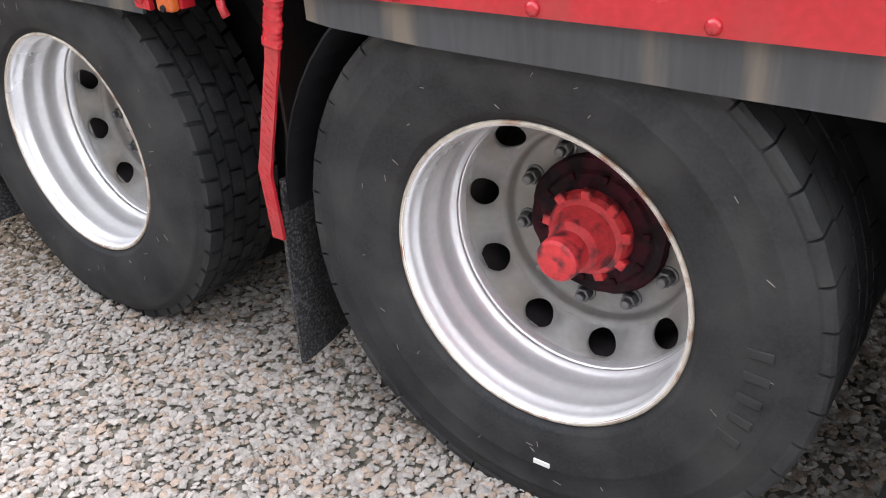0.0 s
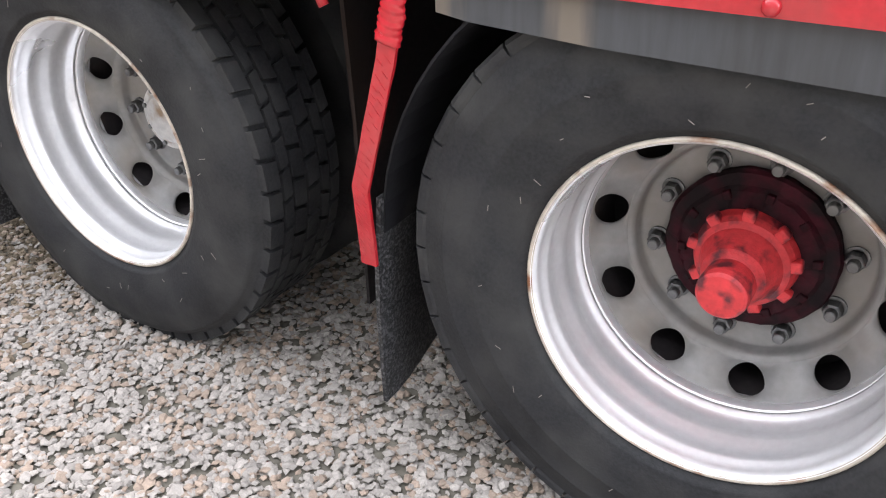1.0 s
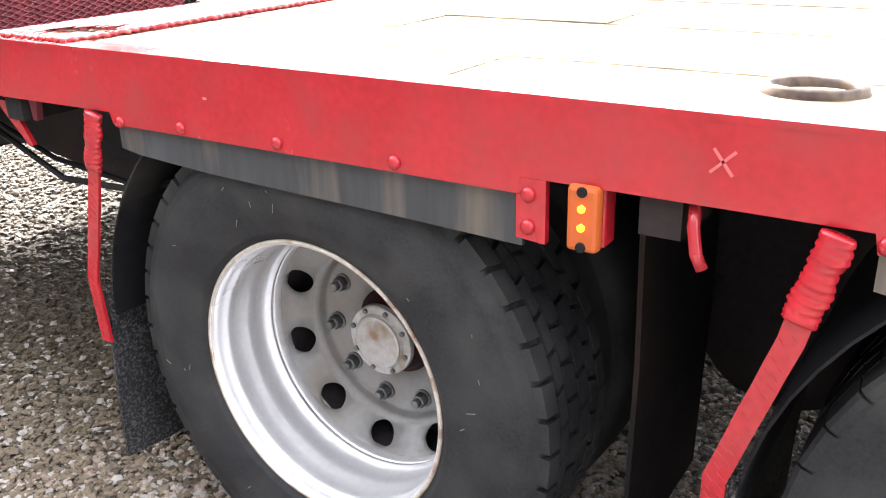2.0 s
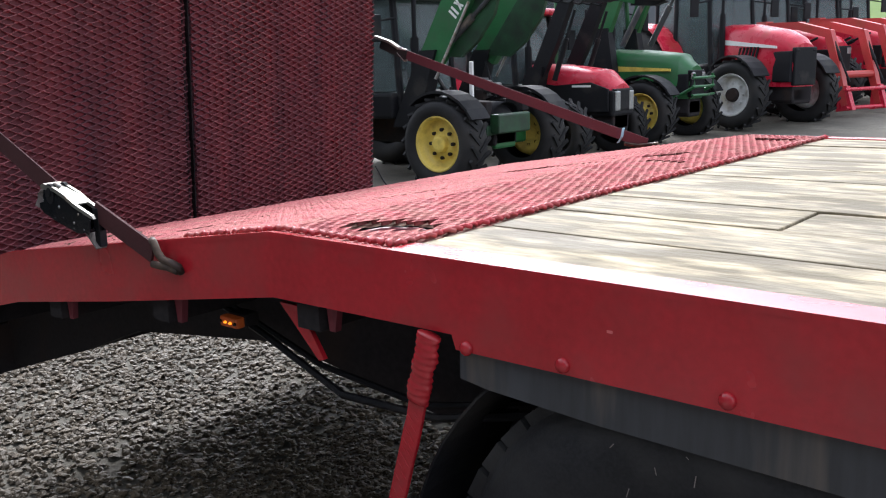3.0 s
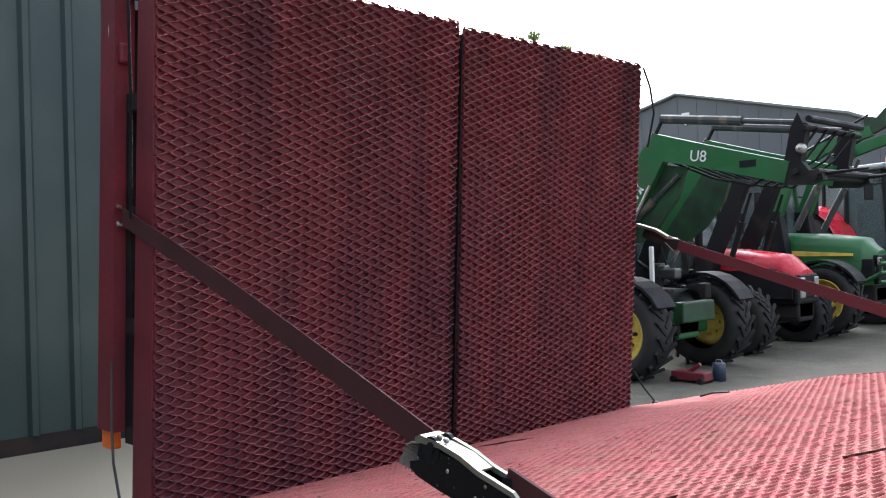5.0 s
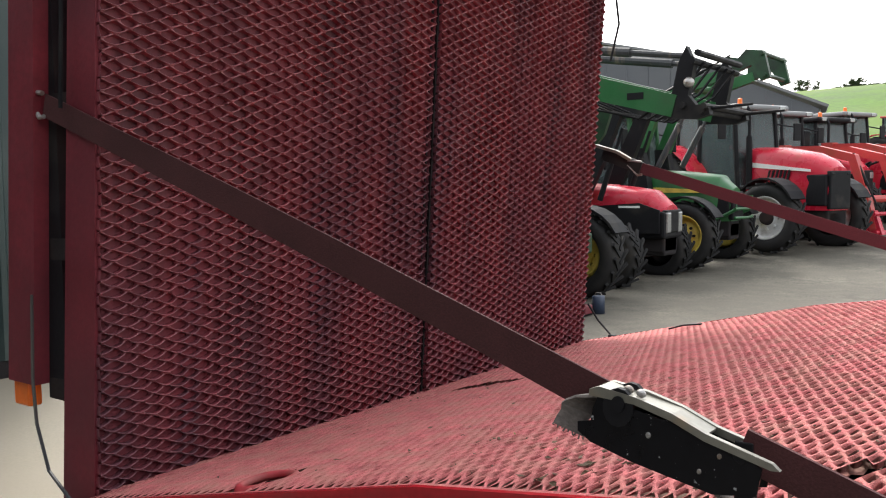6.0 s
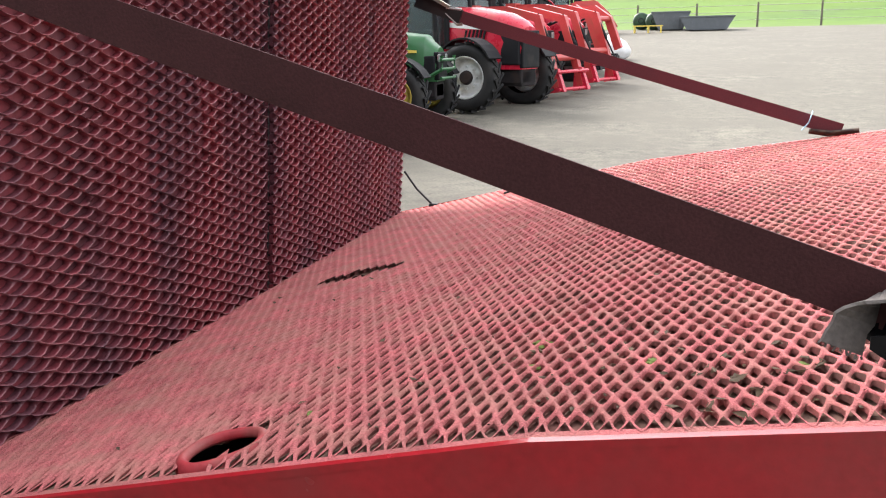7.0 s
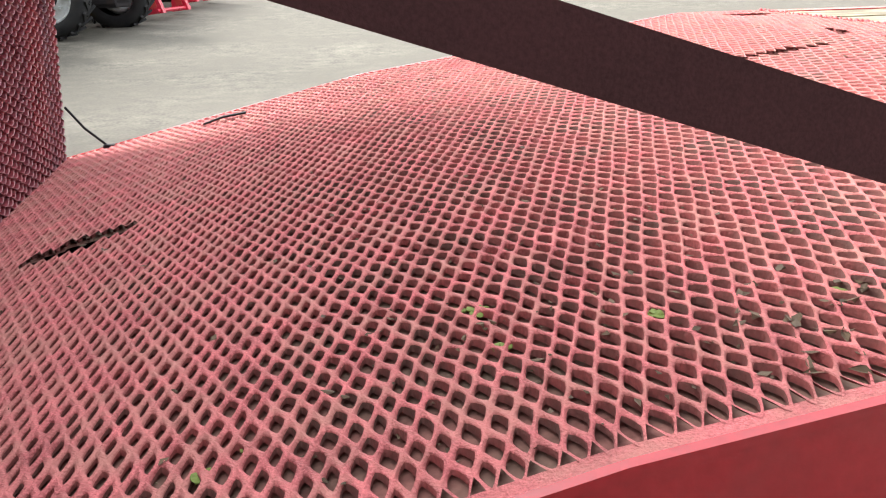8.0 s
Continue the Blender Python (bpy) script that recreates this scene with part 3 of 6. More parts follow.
# rolled, twisted selvedge where the mesh ends
gr = random.Random(13)
for line, n in (([(0.296, 0.03), (0.296, W - 0.03)], 92), ([(-0.32, 0.030), (0.0, 0.030), (0.292, 0.030)], 24)):
    bm = bmesh.new()
    pts = [Vector((x, y, deck_z(x) + 0.003)) for x, y in line]
    for k in range(n):
        t = (k + 0.5) / n * (len(pts) - 1)
        i = min(int(t), len(pts) - 2)
        c = pts[i].lerp(pts[i + 1], t - i)
        d = (pts[i + 1] - pts[i]).normalized()
        across = d.cross(Vector((0, 0, 1)))
        q = d * 0.012 * gr.uniform(0.8, 1.2) + across * 0.006 * (gr.uniform(0.5, 1.2) if k % 2 else gr.uniform(-0.2, 0.6))
        c = c + across * gr.uniform(-0.002, 0.002)
        tube(bm, [c - q, c + Vector((0, 0, 0.0045)), c + q], 0.0047 * gr.uniform(0.75, 1.2), 6)
    tagged(part("mesh_selvedge", bm, DULL_RED, trailer, "rolled knotted edge of the mesh", smooth=True), kind="stuff")

# recessed lashing cups, open below
for cx, cy, turn, lift in ((0.165, 0.17, 30, -0.020), (-1.54, 0.10, 35, 0.004), (1.72, 0.2, 20, 0.0), (0.165, 2.2, 0, -0.030)):
    z0 = deck_z(cx) + lift
    slope = math.atan(0.237) if cx < -1.1 else 0
    tilt = Matrix.Translation((cx, cy, z0)) @ Matrix.Rotation(-slope, 4, "Y") @ Matrix.Rotation(radians(turn), 4, "Z")
    bm = bmesh.new()
    lathe(bm, [(-0.016, 0.094), (-0.004, 0.092), (0.003, 0.085), (0.005, 0.077), (0.002, 0.070), (-0.006, 0.066), (-0.010, 0.070), (-0.012, 0.092)] if cx < -1 else [(-0.014, 0.079), (-0.004, 0.0785), (0.006, 0.075), (0.010, 0.069), (0.008, 0.063), (0.002, 0.059), (-0.008, 0.0575), (-0.014, 0.060), (-0.014, 0.079)], 40)
    bmesh.ops.rotate(bm, matrix=Matrix.Rotation(radians(90), 3, "X"), verts=bm.verts)
    if cx < -1:
        tilt = tilt @ Matrix.Translation((0, 0, -0.002)) @ Matrix.Rotation(radians(5), 4, "X")
    bmesh.ops.transform(bm, matrix=tilt @ Matrix.Diagonal((0.73, 0.55, 1.0, 1) if cx < -1 else (0.92, 0.72, 1.1, 1)), verts=bm.verts)
    for v in bm.verts:
        v.co += 0.002 * noise.noise_vector(v.co * 25)
    cup = part("lashing_cup", bm, DULL_RED if cx < -1 else (RAMP_RED if cx < 1 else HOOK_IRON), trailer, "pressed lashing cup sunk in the deck", smooth=True)
    if cx < -1:
        bm = bmesh.new()
        box(bm, -0.05, 0.06, -0.055, -0.012, -0.050, -0.045, 0.002, tilt)
        part("cup_floor", bm, DULL_RED, cup)
    else:
        bm = bmesh.new()
        box(bm, -0.055, 0.06, -0.058, 0.02, -0.040, -0.034, 0.003, tilt)
        part("cup_floor", bm, DULL_RED, cup)

# upright ramps, mesh side towards the deck
LEAN = 0.0735


def ramp(y0, y1, z1):
    def x_at(z):
        return -2.056 + LEAN * (z - 0.75)

    def to_w(c):
        return np.stack([x_at(c[:, 1]) + c[:, 2], c[:, 0], c[:, 1]], 1)
    z0 = 0.73
    b = bmesh.new()
    prism(b, [(x_at(z0) - 0.002, z0), (x_at(z1) - 0.002, z1 - 0.02), (x_at(z1) - 0.012, z1 - 0.02), (x_at(z0) - 0.012, z0)], "y", y0 + 0.01, y1 - 0.01)
    body = part("ramp", b, RAMP_PLATE, trailer, "upright loading ramp, dark red steel faced with mesh")
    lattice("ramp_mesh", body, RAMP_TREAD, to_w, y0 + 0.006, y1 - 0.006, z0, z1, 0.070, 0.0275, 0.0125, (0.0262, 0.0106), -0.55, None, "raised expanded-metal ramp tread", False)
    for ya, yb in ((y0, y0 + 0.012), (y1 - 0.012, y1)):
        b = bmesh.new()
        prism(b, [(x_at(z0) - 0.001, z0 - 0.02), (x_at(z1) - 0.001, z1 - 0.04), (x_at(z1) - 0.10, z1 - 0.04), (x_at(z0) - 0.13, z0 - 0.02)], "y", ya, yb)
        # only the near outer plate is red; black elsewhere paints the gap's shade
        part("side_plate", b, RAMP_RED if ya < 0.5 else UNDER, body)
        b = bmesh.new()
        yc = (ya + yb) / 2
        prism(b, [(x_at(0.985) - 0.21, 0.985), (x_at(z1) - 0.20, z1 + 0.05), (x_at(z1) - 0.30, z1 + 0.05), (x_at(0.985) - 0.33, 0.985)], "y", yc - 0.03, yc + 0.03)
        part("rear_rail", b, RAMP_RED, body)
    for k in range(5):
        zk = 0.95 + k * 0.33
        b = bmesh.new()
        box(b, x_at(zk) - 0.20, x_at(zk) - 0.10, y0 + 0.012, y1 - 0.012, zk, zk + 0.05)
        part("rung", b, UNDER, body)
    # black block fills the gap behind the side plate in place of its shade
    b = bmesh.new()
    box(b, -2.25, -2.17, y0 + 0.0125, y0 + 0.06, 0.95, 2.25)
    part("inner_channel", b, BLACK, body)
    return body


left_ramp = ramp(0.045, 1.212, 2.358)
right_ramp = ramp(1.231, 2.362, 2.340)
bm = bmesh.new()
box(bm, -2.26, -2.14, 0.030, 0.064, 2.08, 2.14, 0.006)
part("latch_lug", bm, RAMP_RED, left_ramp)
bm = bmesh.new()
tube(bm, [(-2.21, 0.03, 2.14), (-2.20, 0.026, 2.18), (-2.205, 0.03, 2.23), (-2.20, 0.03, 2.30)], 0.007, 6)
part("latch_chain", bm, STEEL, left_ramp)
bm = bmesh.new()
box(bm, -2.375, -2.305, 0.035, 0.07, 0.922, 0.985, 0.006)
part("orange_reflector", bm, ORANGE, left_ramp, "orange plastic reflector block")
bm = bmesh.new()
tube(bm, [(-2.075, 0.026, 2.36), (-2.06, 0.022, 2.2), (-2.055, 0.02, 1.98), (-2.07, 0.022, 1.8), (-2.09, 0.024, 1.62)], 0.005, 6)
part("hose", bm, BLACK, left_ramp, "thin black hose down the ramp edge")
bm = bmesh.new()
tube(bm, [(-2.24, 0.02, 1.2), (-2.25, 0.018, 1.0), (-2.23, 0.012, 0.9), (-2.17, 0.004, 0.80), (-2.08, 0.0, 0.755), (-2.05, 0.006, 0.735)], 0.0045, 6)
part("hose", bm, GUARD, left_ramp)
bm = bmesh.new()
tube(bm, [(-1.93, 2.366, 2.31), (-1.905, 2.376, 2.22), (-1.895, 2.386, 2.1), (-1.93, 2.38, 1.95)], 0.005, 6)
part("hose", bm, BLACK, right_ramp)
bm = bmesh.new()
tube(bm, [(-2.03, 2.37, 0.92), (-1.98, 2.37, 0.85), (-1.915, 2.366, 0.79)], 0.004, 6)
box(bm, -1.93, -1.895, 2.355, 2.377, 0.777, 0.797, 0.004)
part("stay_cord", bm, BLACK, right_ramp)

# small bracket on the far edge
bm = bmesh.new()
ribbon(bm, [(-1.60, 2.225, deck_z(-1.60) + 0.010), (-1.54, 2.22, deck_z(-1.54) + 0.016), (-1.47, 2.22, deck_z(-1.47) + 0.010)], 0.006, 0.016)
part("edge_catch", bm, BLACK, trailer)

# chassis, axles, under-run parts
# beams hang extra deep forward of the tail to cut light underneath
for yb in (0.72, 1.56):
    bm = bmesh.new()
    prism(bm, [(-2.1, deck_z(-2.1) - 0.03), (-1.1, deck_z(-1.1) - 0.03), (0, 1.11), (7.2, 1.11), (7.2, 0.62), (0.5, 0.62), (0.2, 0.76), (-1.1, 0.70), (-2.1, 0.50)], "y", yb, yb + 0.12)
    part("main_beam", bm, UNDER, trailer)
for k in range(18):
    xk = -1.95 + k * 0.5
    bm = bmesh.new()
    z1 = deck_z(xk) - 0.03
    box(bm, xk, xk + 0.06, 0.014, W - 0.014, z1 - 0.15, z1 - 0.052)
    part("cross_member", bm, UNDER, trailer)
    if -1.95 < xk < 0.4:
        bm = bmesh.new()
        prism(bm, [(xk + 0.06, z1 - 0.06), (xk + 0.10, z1 - 0.07), (xk + 0.085, z1 - 0.15), (xk + 0.07, z1 - 0.15)], "y", 0.03, 0.045)
        part("gusset", bm, RAMP_PLATE, trailer)
for yb in (0.26, W - 0.32):
    bm = bmesh.new()
    prism(bm, [(-2.1, deck_z(-2.1) - 0.085), (-1.1, deck_z(-1.1) - 0.085), (0.0, 1.05), (0.42, 1.05), (0.42, 0.70), (0.12, 0.74), (-0.30, 0.80), (-0.95, 0.715), (-1.30, 0.585), (-1.7, 0.46), (-2.1, 0.40)], "y", yb, yb + 0.06)
    part("side_beam", bm, UNDER, trailer, "dark inner side beam under the tail")
bm = bmesh.new()
box(bm, -2.1, -1.8, 0.06, W - 0.06, 0.42, 0.60, 0.01)
part("rear_bumper", bm, UNDER, trailer, "dark rear under-run beam")
for xa in (0.890, 2.290, 3.525):
    bm = bmesh.new()
    tube(bm, [(xa, 0.35, 0.505), (xa, W - 0.35, 0.505)], 0.06, 12)
    box(bm, xa - 0.05, xa + 0.3, 0.68, 0.78, 0.56, 0.74)
    box(bm, xa - 0.05, xa + 0.3, 1.62, 1.72, 0.56, 0.74)
    part("axle", bm, UNDER, trailer)
# added drums keep light off the ground between the wheels
for xa in (1.62, 2.95):
    bm = bmesh.new()
    lathe(bm, [(0.74, 0.0), (0.742, 0.15), (0.77, 0.2), (1.5, 0.2), (1.53, 0.15), (1.532, 0.0)], 24, (xa, 0, 0.5))
    part("air_tank", bm, UNDER, trailer, "dark drum added between the chassis beams to block light", smooth=True)
bm = bmesh.new()
tube(bm, [(0.55, 0.14, 0.86), (0.3, 0.12, 0.80), (0.05, 0.12, 0.79), (-0.2, 0.14, 0.86), (-0.5, 0.2, 0.9)], 0.008, 6)
tube(bm, [(0.55, 0.2, 0.86), (0.2, 0.2, 0.775), (-0.1, 0.2, 0.80), (-0.5, 0.24, 0.88)], 0.007, 6)
part("hose", bm, BLACK, trailer, "drooping black air hoses")
bm = bmesh.new()
prism(bm, [(-0.02, 0.995), (0.035, 0.995), (0.10, 0.90), (0.085, 0.895)], "y", 0.03, 0.04)
part("rope_hook", bm, RED, trailer)
bm = bmesh.new()
tube(bm, [(1.625, 0.02, 1.012), (1.627, 0.01, 0.985), (1.635, 0.004, 0.95), (1.645, 0.004, 0.93)], 0.009, 8)
part("rope_hook", bm, RED, trailer, "red bent rope hook under the rail", smooth=True)

bm = bmesh.new()
tube(bm, [(-2.10, 0.004, 0.668), (-2.145, 0.002, 0.668)], 0.020, 12)
tube(bm, [(-2.145, 0.002, 0.668), (-2.158, 0.002, 0.668)], 0.026, 12)
part("tail_pin", bm, HOOK_IRON, trailer, "rusty pin at the rail's end", smooth=True)

# timber deck boards
edges = [0.070, 0.287, 0.507, 0.731, 0.955, 1.18, 1.405, 1.63, 1.855, 2.08, W - 0.068]
g2 = random.Random(3)
for a, b in zip(edges, edges[1:]):
    cut = g2.uniform(0.75, 2.6)
    for xa, xb in ((0.305, cut - 0.002), (cut + 0.002, 7.2)):
        bm = bmesh.new()
        dz = g2.uniform(-0.003, 0.002)
        box(bm, xa, xb, a + 0.004, b - 0.004, 1.10, 1.138 + dz, 0.003)
        part("deck_board", bm, WOOD, trailer)


# ---- wheels ----
def interp(pts, r):
    for (ya, ra), (yb, rb) in zip(pts, pts[1:]):
        if min(ra, rb) <= r <= max(ra, rb):
            return ya + (yb - ya) * (r - ra) / (rb - ra)
    return pts[-1][0]


DISH = [(0.228, 0.279), (0.238, 0.273), (0.250, 0.258), (0.262, 0.240), (0.277, 0.224), (0.289, 0.213), (0.294, 0.207), (0.312, 0.203), (0.318, 0.198), (0.318, 0.095)]


def disc_mesh(phase):
    b = bmesh.new()
    ro, ri, rc, N = 0.2745, 0.2165, 0.2465, 32

    def at(r, th):
        return (r * math.cos(th), interp(DISH, r), r * math.sin(th))
    for k in range(10):
        th0 = k * math.tau / 10 + phase
        half = math.pi / 10
        inner, outer, midr = [], [], []
        for i in range(N):
            a = math.tau * i / N
            ca, sa = math.cos(a), math.sin(a)
            s = 1 / max(abs(ca), abs(sa))
            u, v = ca * s, sa * s
            ro_, th_o = (ri + ro) / 2 + v * (ro - ri) / 2, th0 + u * half
            re, te = rc - 0.001 + 0.0262 * sa, th0 + 0.034 / rc * ca
            outer.append(b.verts.new(at(ro_, th_o)))
            inner.append(b.verts.new(at(re, te)))
            p = at(re, te)
            midr.append(b.verts.new((p[0], p[1] + 0.012, p[2])))
        for i in range(N):
            j = (i + 1) % N
            b.faces.new((outer[i], outer[j], inner[j], inner[i]))
            b.faces.new((inner[i], inner[j], midr[j], midr[i]))
    lathe(b, [(interp(DISH, 0.219) + 0.0015, 0.2200), (0.289, 0.213), (0.292, 0.209), (0.300, 0.205), (0.312, 0.203), (0.316, 0.2), (0.318, 0.195), (0.318, 0.095), (0.34, 0.09)], 80)
    lathe(b, [(0.222, 0.283), (0.228, 0.279), (interp(DISH, 0.271) + 0.0015, 0.2705)], 80)
    bmesh.ops.remove_doubles(b, verts=b.verts, dist=0.0004)
    return b


def tyre_mesh(tread):
    b = bmesh.new()
    if tread == "road":
        lathe(b, [(0.112, 0.290), (0.100, 0.3015), (0.094, 0.312), (0.0885, 0.3145), (0.0875, 0.320), (0.082, 0.335), (0.0770, 0.365), (0.0752, 0.398), (0.0744, 0.4005), (0.0752, 0.403), (0.0758, 0.43),
                  (0.0775, 0.455), (0.0768, 0.4575), (0.0782, 0.460), (0.0815, 0.475), (0.0845, 0.495), (0.0900, 0.508), (0.102, 0.5135), (0.2, 0.5165), (0.32, 0.5135), (0.338, 0.495), (0.345, 0.44), (0.350, 0.39), (0.345, 0.31), (0.33, 0.292)], 96)
        return b
    prof = [(0.112, 0.290), (0.100, 0.3015), (0.094, 0.312), (0.0895, 0.3145), (0.0885, 0.320), (0.084, 0.335), (0.0785, 0.365), (0.0750, 0.398), 
            (0.0775, 0.43), (0.083, 0.455)]
    prof += [(0.089, 0.470), (0.0885, 0.4725), (0.095, 0.481), (0.108, 0.491), (0.1075, 0.4925)] if tread == "drive" else [(0.0875, 0.470), (0.0865, 0.4725), (0.090, 0.480), (0.101, 0.493)]
    rt = 0.499 if tread == "drive" else 0.5085
    prof += [(0.124 if tread == "drive" else 0.112, rt), (0.2, rt + 0.003), (0.29, rt), (0.322, 0.489), (0.345, 0.44), (0.350, 0.39), (0.345, 0.31), (0.33, 0.292)]
    lathe(b, prof, 96)
    return b


def tread_mesh(tread):
    """Tread blocks standing on the carcass."""
    verts, faces = [], []
    g = random.Random(8)
    if tread == "drive":
        rows = [(0.108, 0.148, 46, 0.17, 0.0), (0.156, 0.181, 46, 0.15, 0.5), (0.188, 0.224, 46, 0.16, 0.0), (0.232, 0.268, 46, 0.16, 0.5), (0.276, 0.300, 46, 0.15, 0.0), (0.308, 0.334, 46, 0.17, 0.5)]
        r0, r1 = 0.488, 0.5135
    else:
        rows = [(0.150, 0.192, 36, 0.03, 0.5), (0.200, 0.240, 36, 0.03, 0.0), (0.248, 0.284, 36, 0.03, 0.5)]
        r0, r1 = 0.508, 0.5215
        # shoulder blocks wrap over the edge on to the wall, parted by open grooves
        for flip in (False, True):
            line = [(0.0850, 0.496), (0.0826, 0.503), (0.0830, 0.5140), (0.0890, 0.5205), (0.142, 0.5215), (0.142, 0.506)]
            if flip:
                line = [(0.424 - y, r) for y, r in line]
            for k in range(44):
                for lo, hi in ((0.035, 0.965),):
                    base = len(verts)
                    for e in (lo, hi):
                        for i, (y, r) in enumerate(line):
                            a = (k + e + g.uniform(-0.006, 0.006) + (0.10 if i > 3 else 0.0)) * math.tau / 44
                            verts.append((r * math.cos(a), y, r * math.sin(a)))
                    m = len(line)
                    faces += [(base + i, base + i + 1, base + m + i + 1, base + m + i) for i in range(m - 1)]
                    faces += [tuple(base + i for i in range(m)), tuple(base + m + i for i in range(m - 1, -1, -1))]
    for ya, yb, n, gap, off in rows:
        for k in range(n):
            a0 = (k + off + gap / 2) * math.tau / n
            a1 = (k + 1 + off - gap / 2) * math.tau / n
            skew = 0.007 * (1 if off else -1) if tread == "drive" else 0.006
            base = len(verts)
            for a in (a0, a1):
                for y in (ya, yb):
                    for r in (r0, r1):
                        aa = a + (skew if y == yb else -skew)
                        verts.append((r * math.cos(aa), y, r * math.sin(aa)))
            faces += [tuple(base + i for i in q) for q in ((1, 3, 7, 5), (0, 1, 5, 4), (2, 6, 7, 3), (0, 2, 3, 1), (4, 5, 7, 6))]
    return verts, faces


def settle(ob, hub_z):
    for v in ob.data.vertices:
        if v.co.z < -hub_z + 0.002:
            v.co.z = -hub_z + 0.002


HZ = 0.508
nut_data = []


def twin_wheel(cx, tread, hub, mirrored=False, out=0.0, phase=0.47, nut_phase=0.152):
    m = pose(cx, 0, HZ) if not mirrored else pose(cx, W, HZ, 0, 0, 180)
    b = bmesh.new()
    barrel = [(0.110, 0.2995), (0.101, 0.3015), (0.0965, 0.2985), (0.0965, 0.2945), (0.101, 0.2905), (0.115, 0.2875), (0.128, 0.2872), (0.134, 0.2835), (0.142, 0.2832), (0.148, 0.2862), (0.160, 0.2868), (0.168, 0.2815), (0.176, 0.2808), (0.183, 0.2850), (0.192, 0.2845), (0.200, 0.2800), (0.206, 0.2745), (0.212, 0.2735), (0.217, 0.2795), (0.226, 0.2825), (0.23, 0.279), (0.32, 0.281), (0.36, 0.29)]
    lathe(b, [(y - out * max(0.0, min(1.0, (0.20 - y) / 0.06)), r) for y, r in barrel], 96)
    w = part("wheel", b, SILVER, trailer, "deep-dished silver steel wheel with a rusty edge", smooth=True)
    w.matrix_basis = m
    b = bmesh.new()
    lathe(b, [(0.104, 0.3018), (0.0985, 0.3016), (0.0955, 0.2990), (0.0958, 0.2955), (0.0985, 0.2925)], 96)
    bmesh.ops.translate(b, verts=b.verts, vec=(0, -out, 0))
    part("rim_edge", b, RUST, w, "rust-flecked rim edge", smooth=True)
    b = bmesh.new()
    lathe(b, [(0.236, 0.2815), (0.221, 0.2805), (0.2165, 0.2785), (0.2165, 0.2755), (0.220, 0.2735), (0.238, 0.272)], 96)
    part("disc_lip", b, SILVER, w, "bright welded lip round the disc", smooth=True)
    part("wheel_disc", disc_mesh(phase), DISC, w, "dull grey pierced wheel disc", smooth=True)
    b = tyre_mesh(tread)
    bmesh.ops.translate(b, verts=b.verts, vec=(0, -out, 0))
    t = part("tyre", b, RUBBER, w, "black worn tyre with a dusty sidewall", smooth=True)
    settle(t, HZ)
    v, f = tread_mesh(tread)
    t2 = fast("tread", [(p[0], p[1] - out, p[2]) for p in v], f, RUBBER, w)
    settle(t2, HZ)
    b = tyre_mesh("plain")
    bmesh.ops.translate(b, verts=b.verts, vec=(0, 0.315, 0))
    t3 = part("inner_tyre", b, RUBBER, w, smooth=True)
    settle(t3, HZ)
    b = bmesh.new()
    lathe(b, [(0.36, 0.29), (0.40, 0.22), (0.40, 0.0)], 40)
    part("brake_drum", b, UNDER, w, smooth=True)
    # dark liner behind the disc, added to give the holes their shade
    b = bmesh.new()
    lathe(b, [(0.262, 0.2775), (0.30, 0.2765), (0.41, 0.2765)], 60)
    part("inner_barrel", b, UNDER, w, smooth=True)
    for k in range(10):
        a = k * math.tau / 10 + nut_phase
        if not nut_data:
            b = bmesh.new()
            lathe(b, [(0.004, 0.0), (0.004, 0.021), (0.0, 0.021), (-0.001, 0.017)], 20)
            lathe(b, [(-0.001, 0.0165), (-0.019, 0.0165), (-0.021, 0.014), (-0.021, 0.010), (-0.021, 0.0)], 6)
            lathe(b, [(-0.020, 0.0105), (-0.033, 0.0105), (-0.035, 0.0085), (-0.035, 0.0)], 14)
            ob = part("wheel_nut", b, NUT, w)
            nut_data.append(ob.data)
        else:
            ob = new("wheel_nut", nut_data[0])
            ob.parent = w
        ob.location = (0.1675 * math.cos(a), 0.314, 0.1675 * math.sin(a))
    if hub == "red":
        b = bmesh.new()
        lathe(b, [(0.33, 0.149), (0.304, 0.150), (0.297, 0.145), (0.293, 0.126), (0.286, 0.118), (0.280, 0.09), (0.285, 0.06)], 48)
        for v in b.verts:
            v.co += 0.004 * noise.noise_vector(v.co * 40)
        part("hub_flange", b, HUB_DARK, w, "oily dark red hub flange")
        stud = None
        for k in range(10):
            if stud is None:
                b = bmesh.new()
                box(b, -0.007, 0.007, 0.280, 0.297, 0.106, 0.122, 0.002)
                o = part("flange_stud", b, HUB_DARK, w)
                stud = o.data
            else:
                o = new("flange_stud", stud)
                o.parent = w
            o.rotation_euler = (0, k * math.tau / 10 + 0.2, 0)
        b = bmesh.new()
        lathe(b, [(0.285, 0.090), (0.262, 0.086), (0.250, 0.080), (0.243, 0.070), (0.222, 0.061), (0.200, 0.054), (0.192, 0.048), (0.186, 0.043), (0.150, 0.044), (0.139, 0.042), (0.134, 0.037), (0.133, 0.0)], 48)
        part("hub_cap", b, HUB_RED, w, "bright red stepped hub cap")
        lug = None
        for k in range(9):
            if lug is None:
                b = bmesh.new()
                box(b, -0.011, 0.011, 0.250, 0.272, 0.066, 0.097, 0.004)
                o = part("hub_lug", b, HUB_RED, w)
                lug = o.data
            else:
                o = new("hub_lug", lug)
                o.parent = w
            o.rotation_euler = (0, k * math.tau / 9, 0)
    else:
        b = bmesh.new()
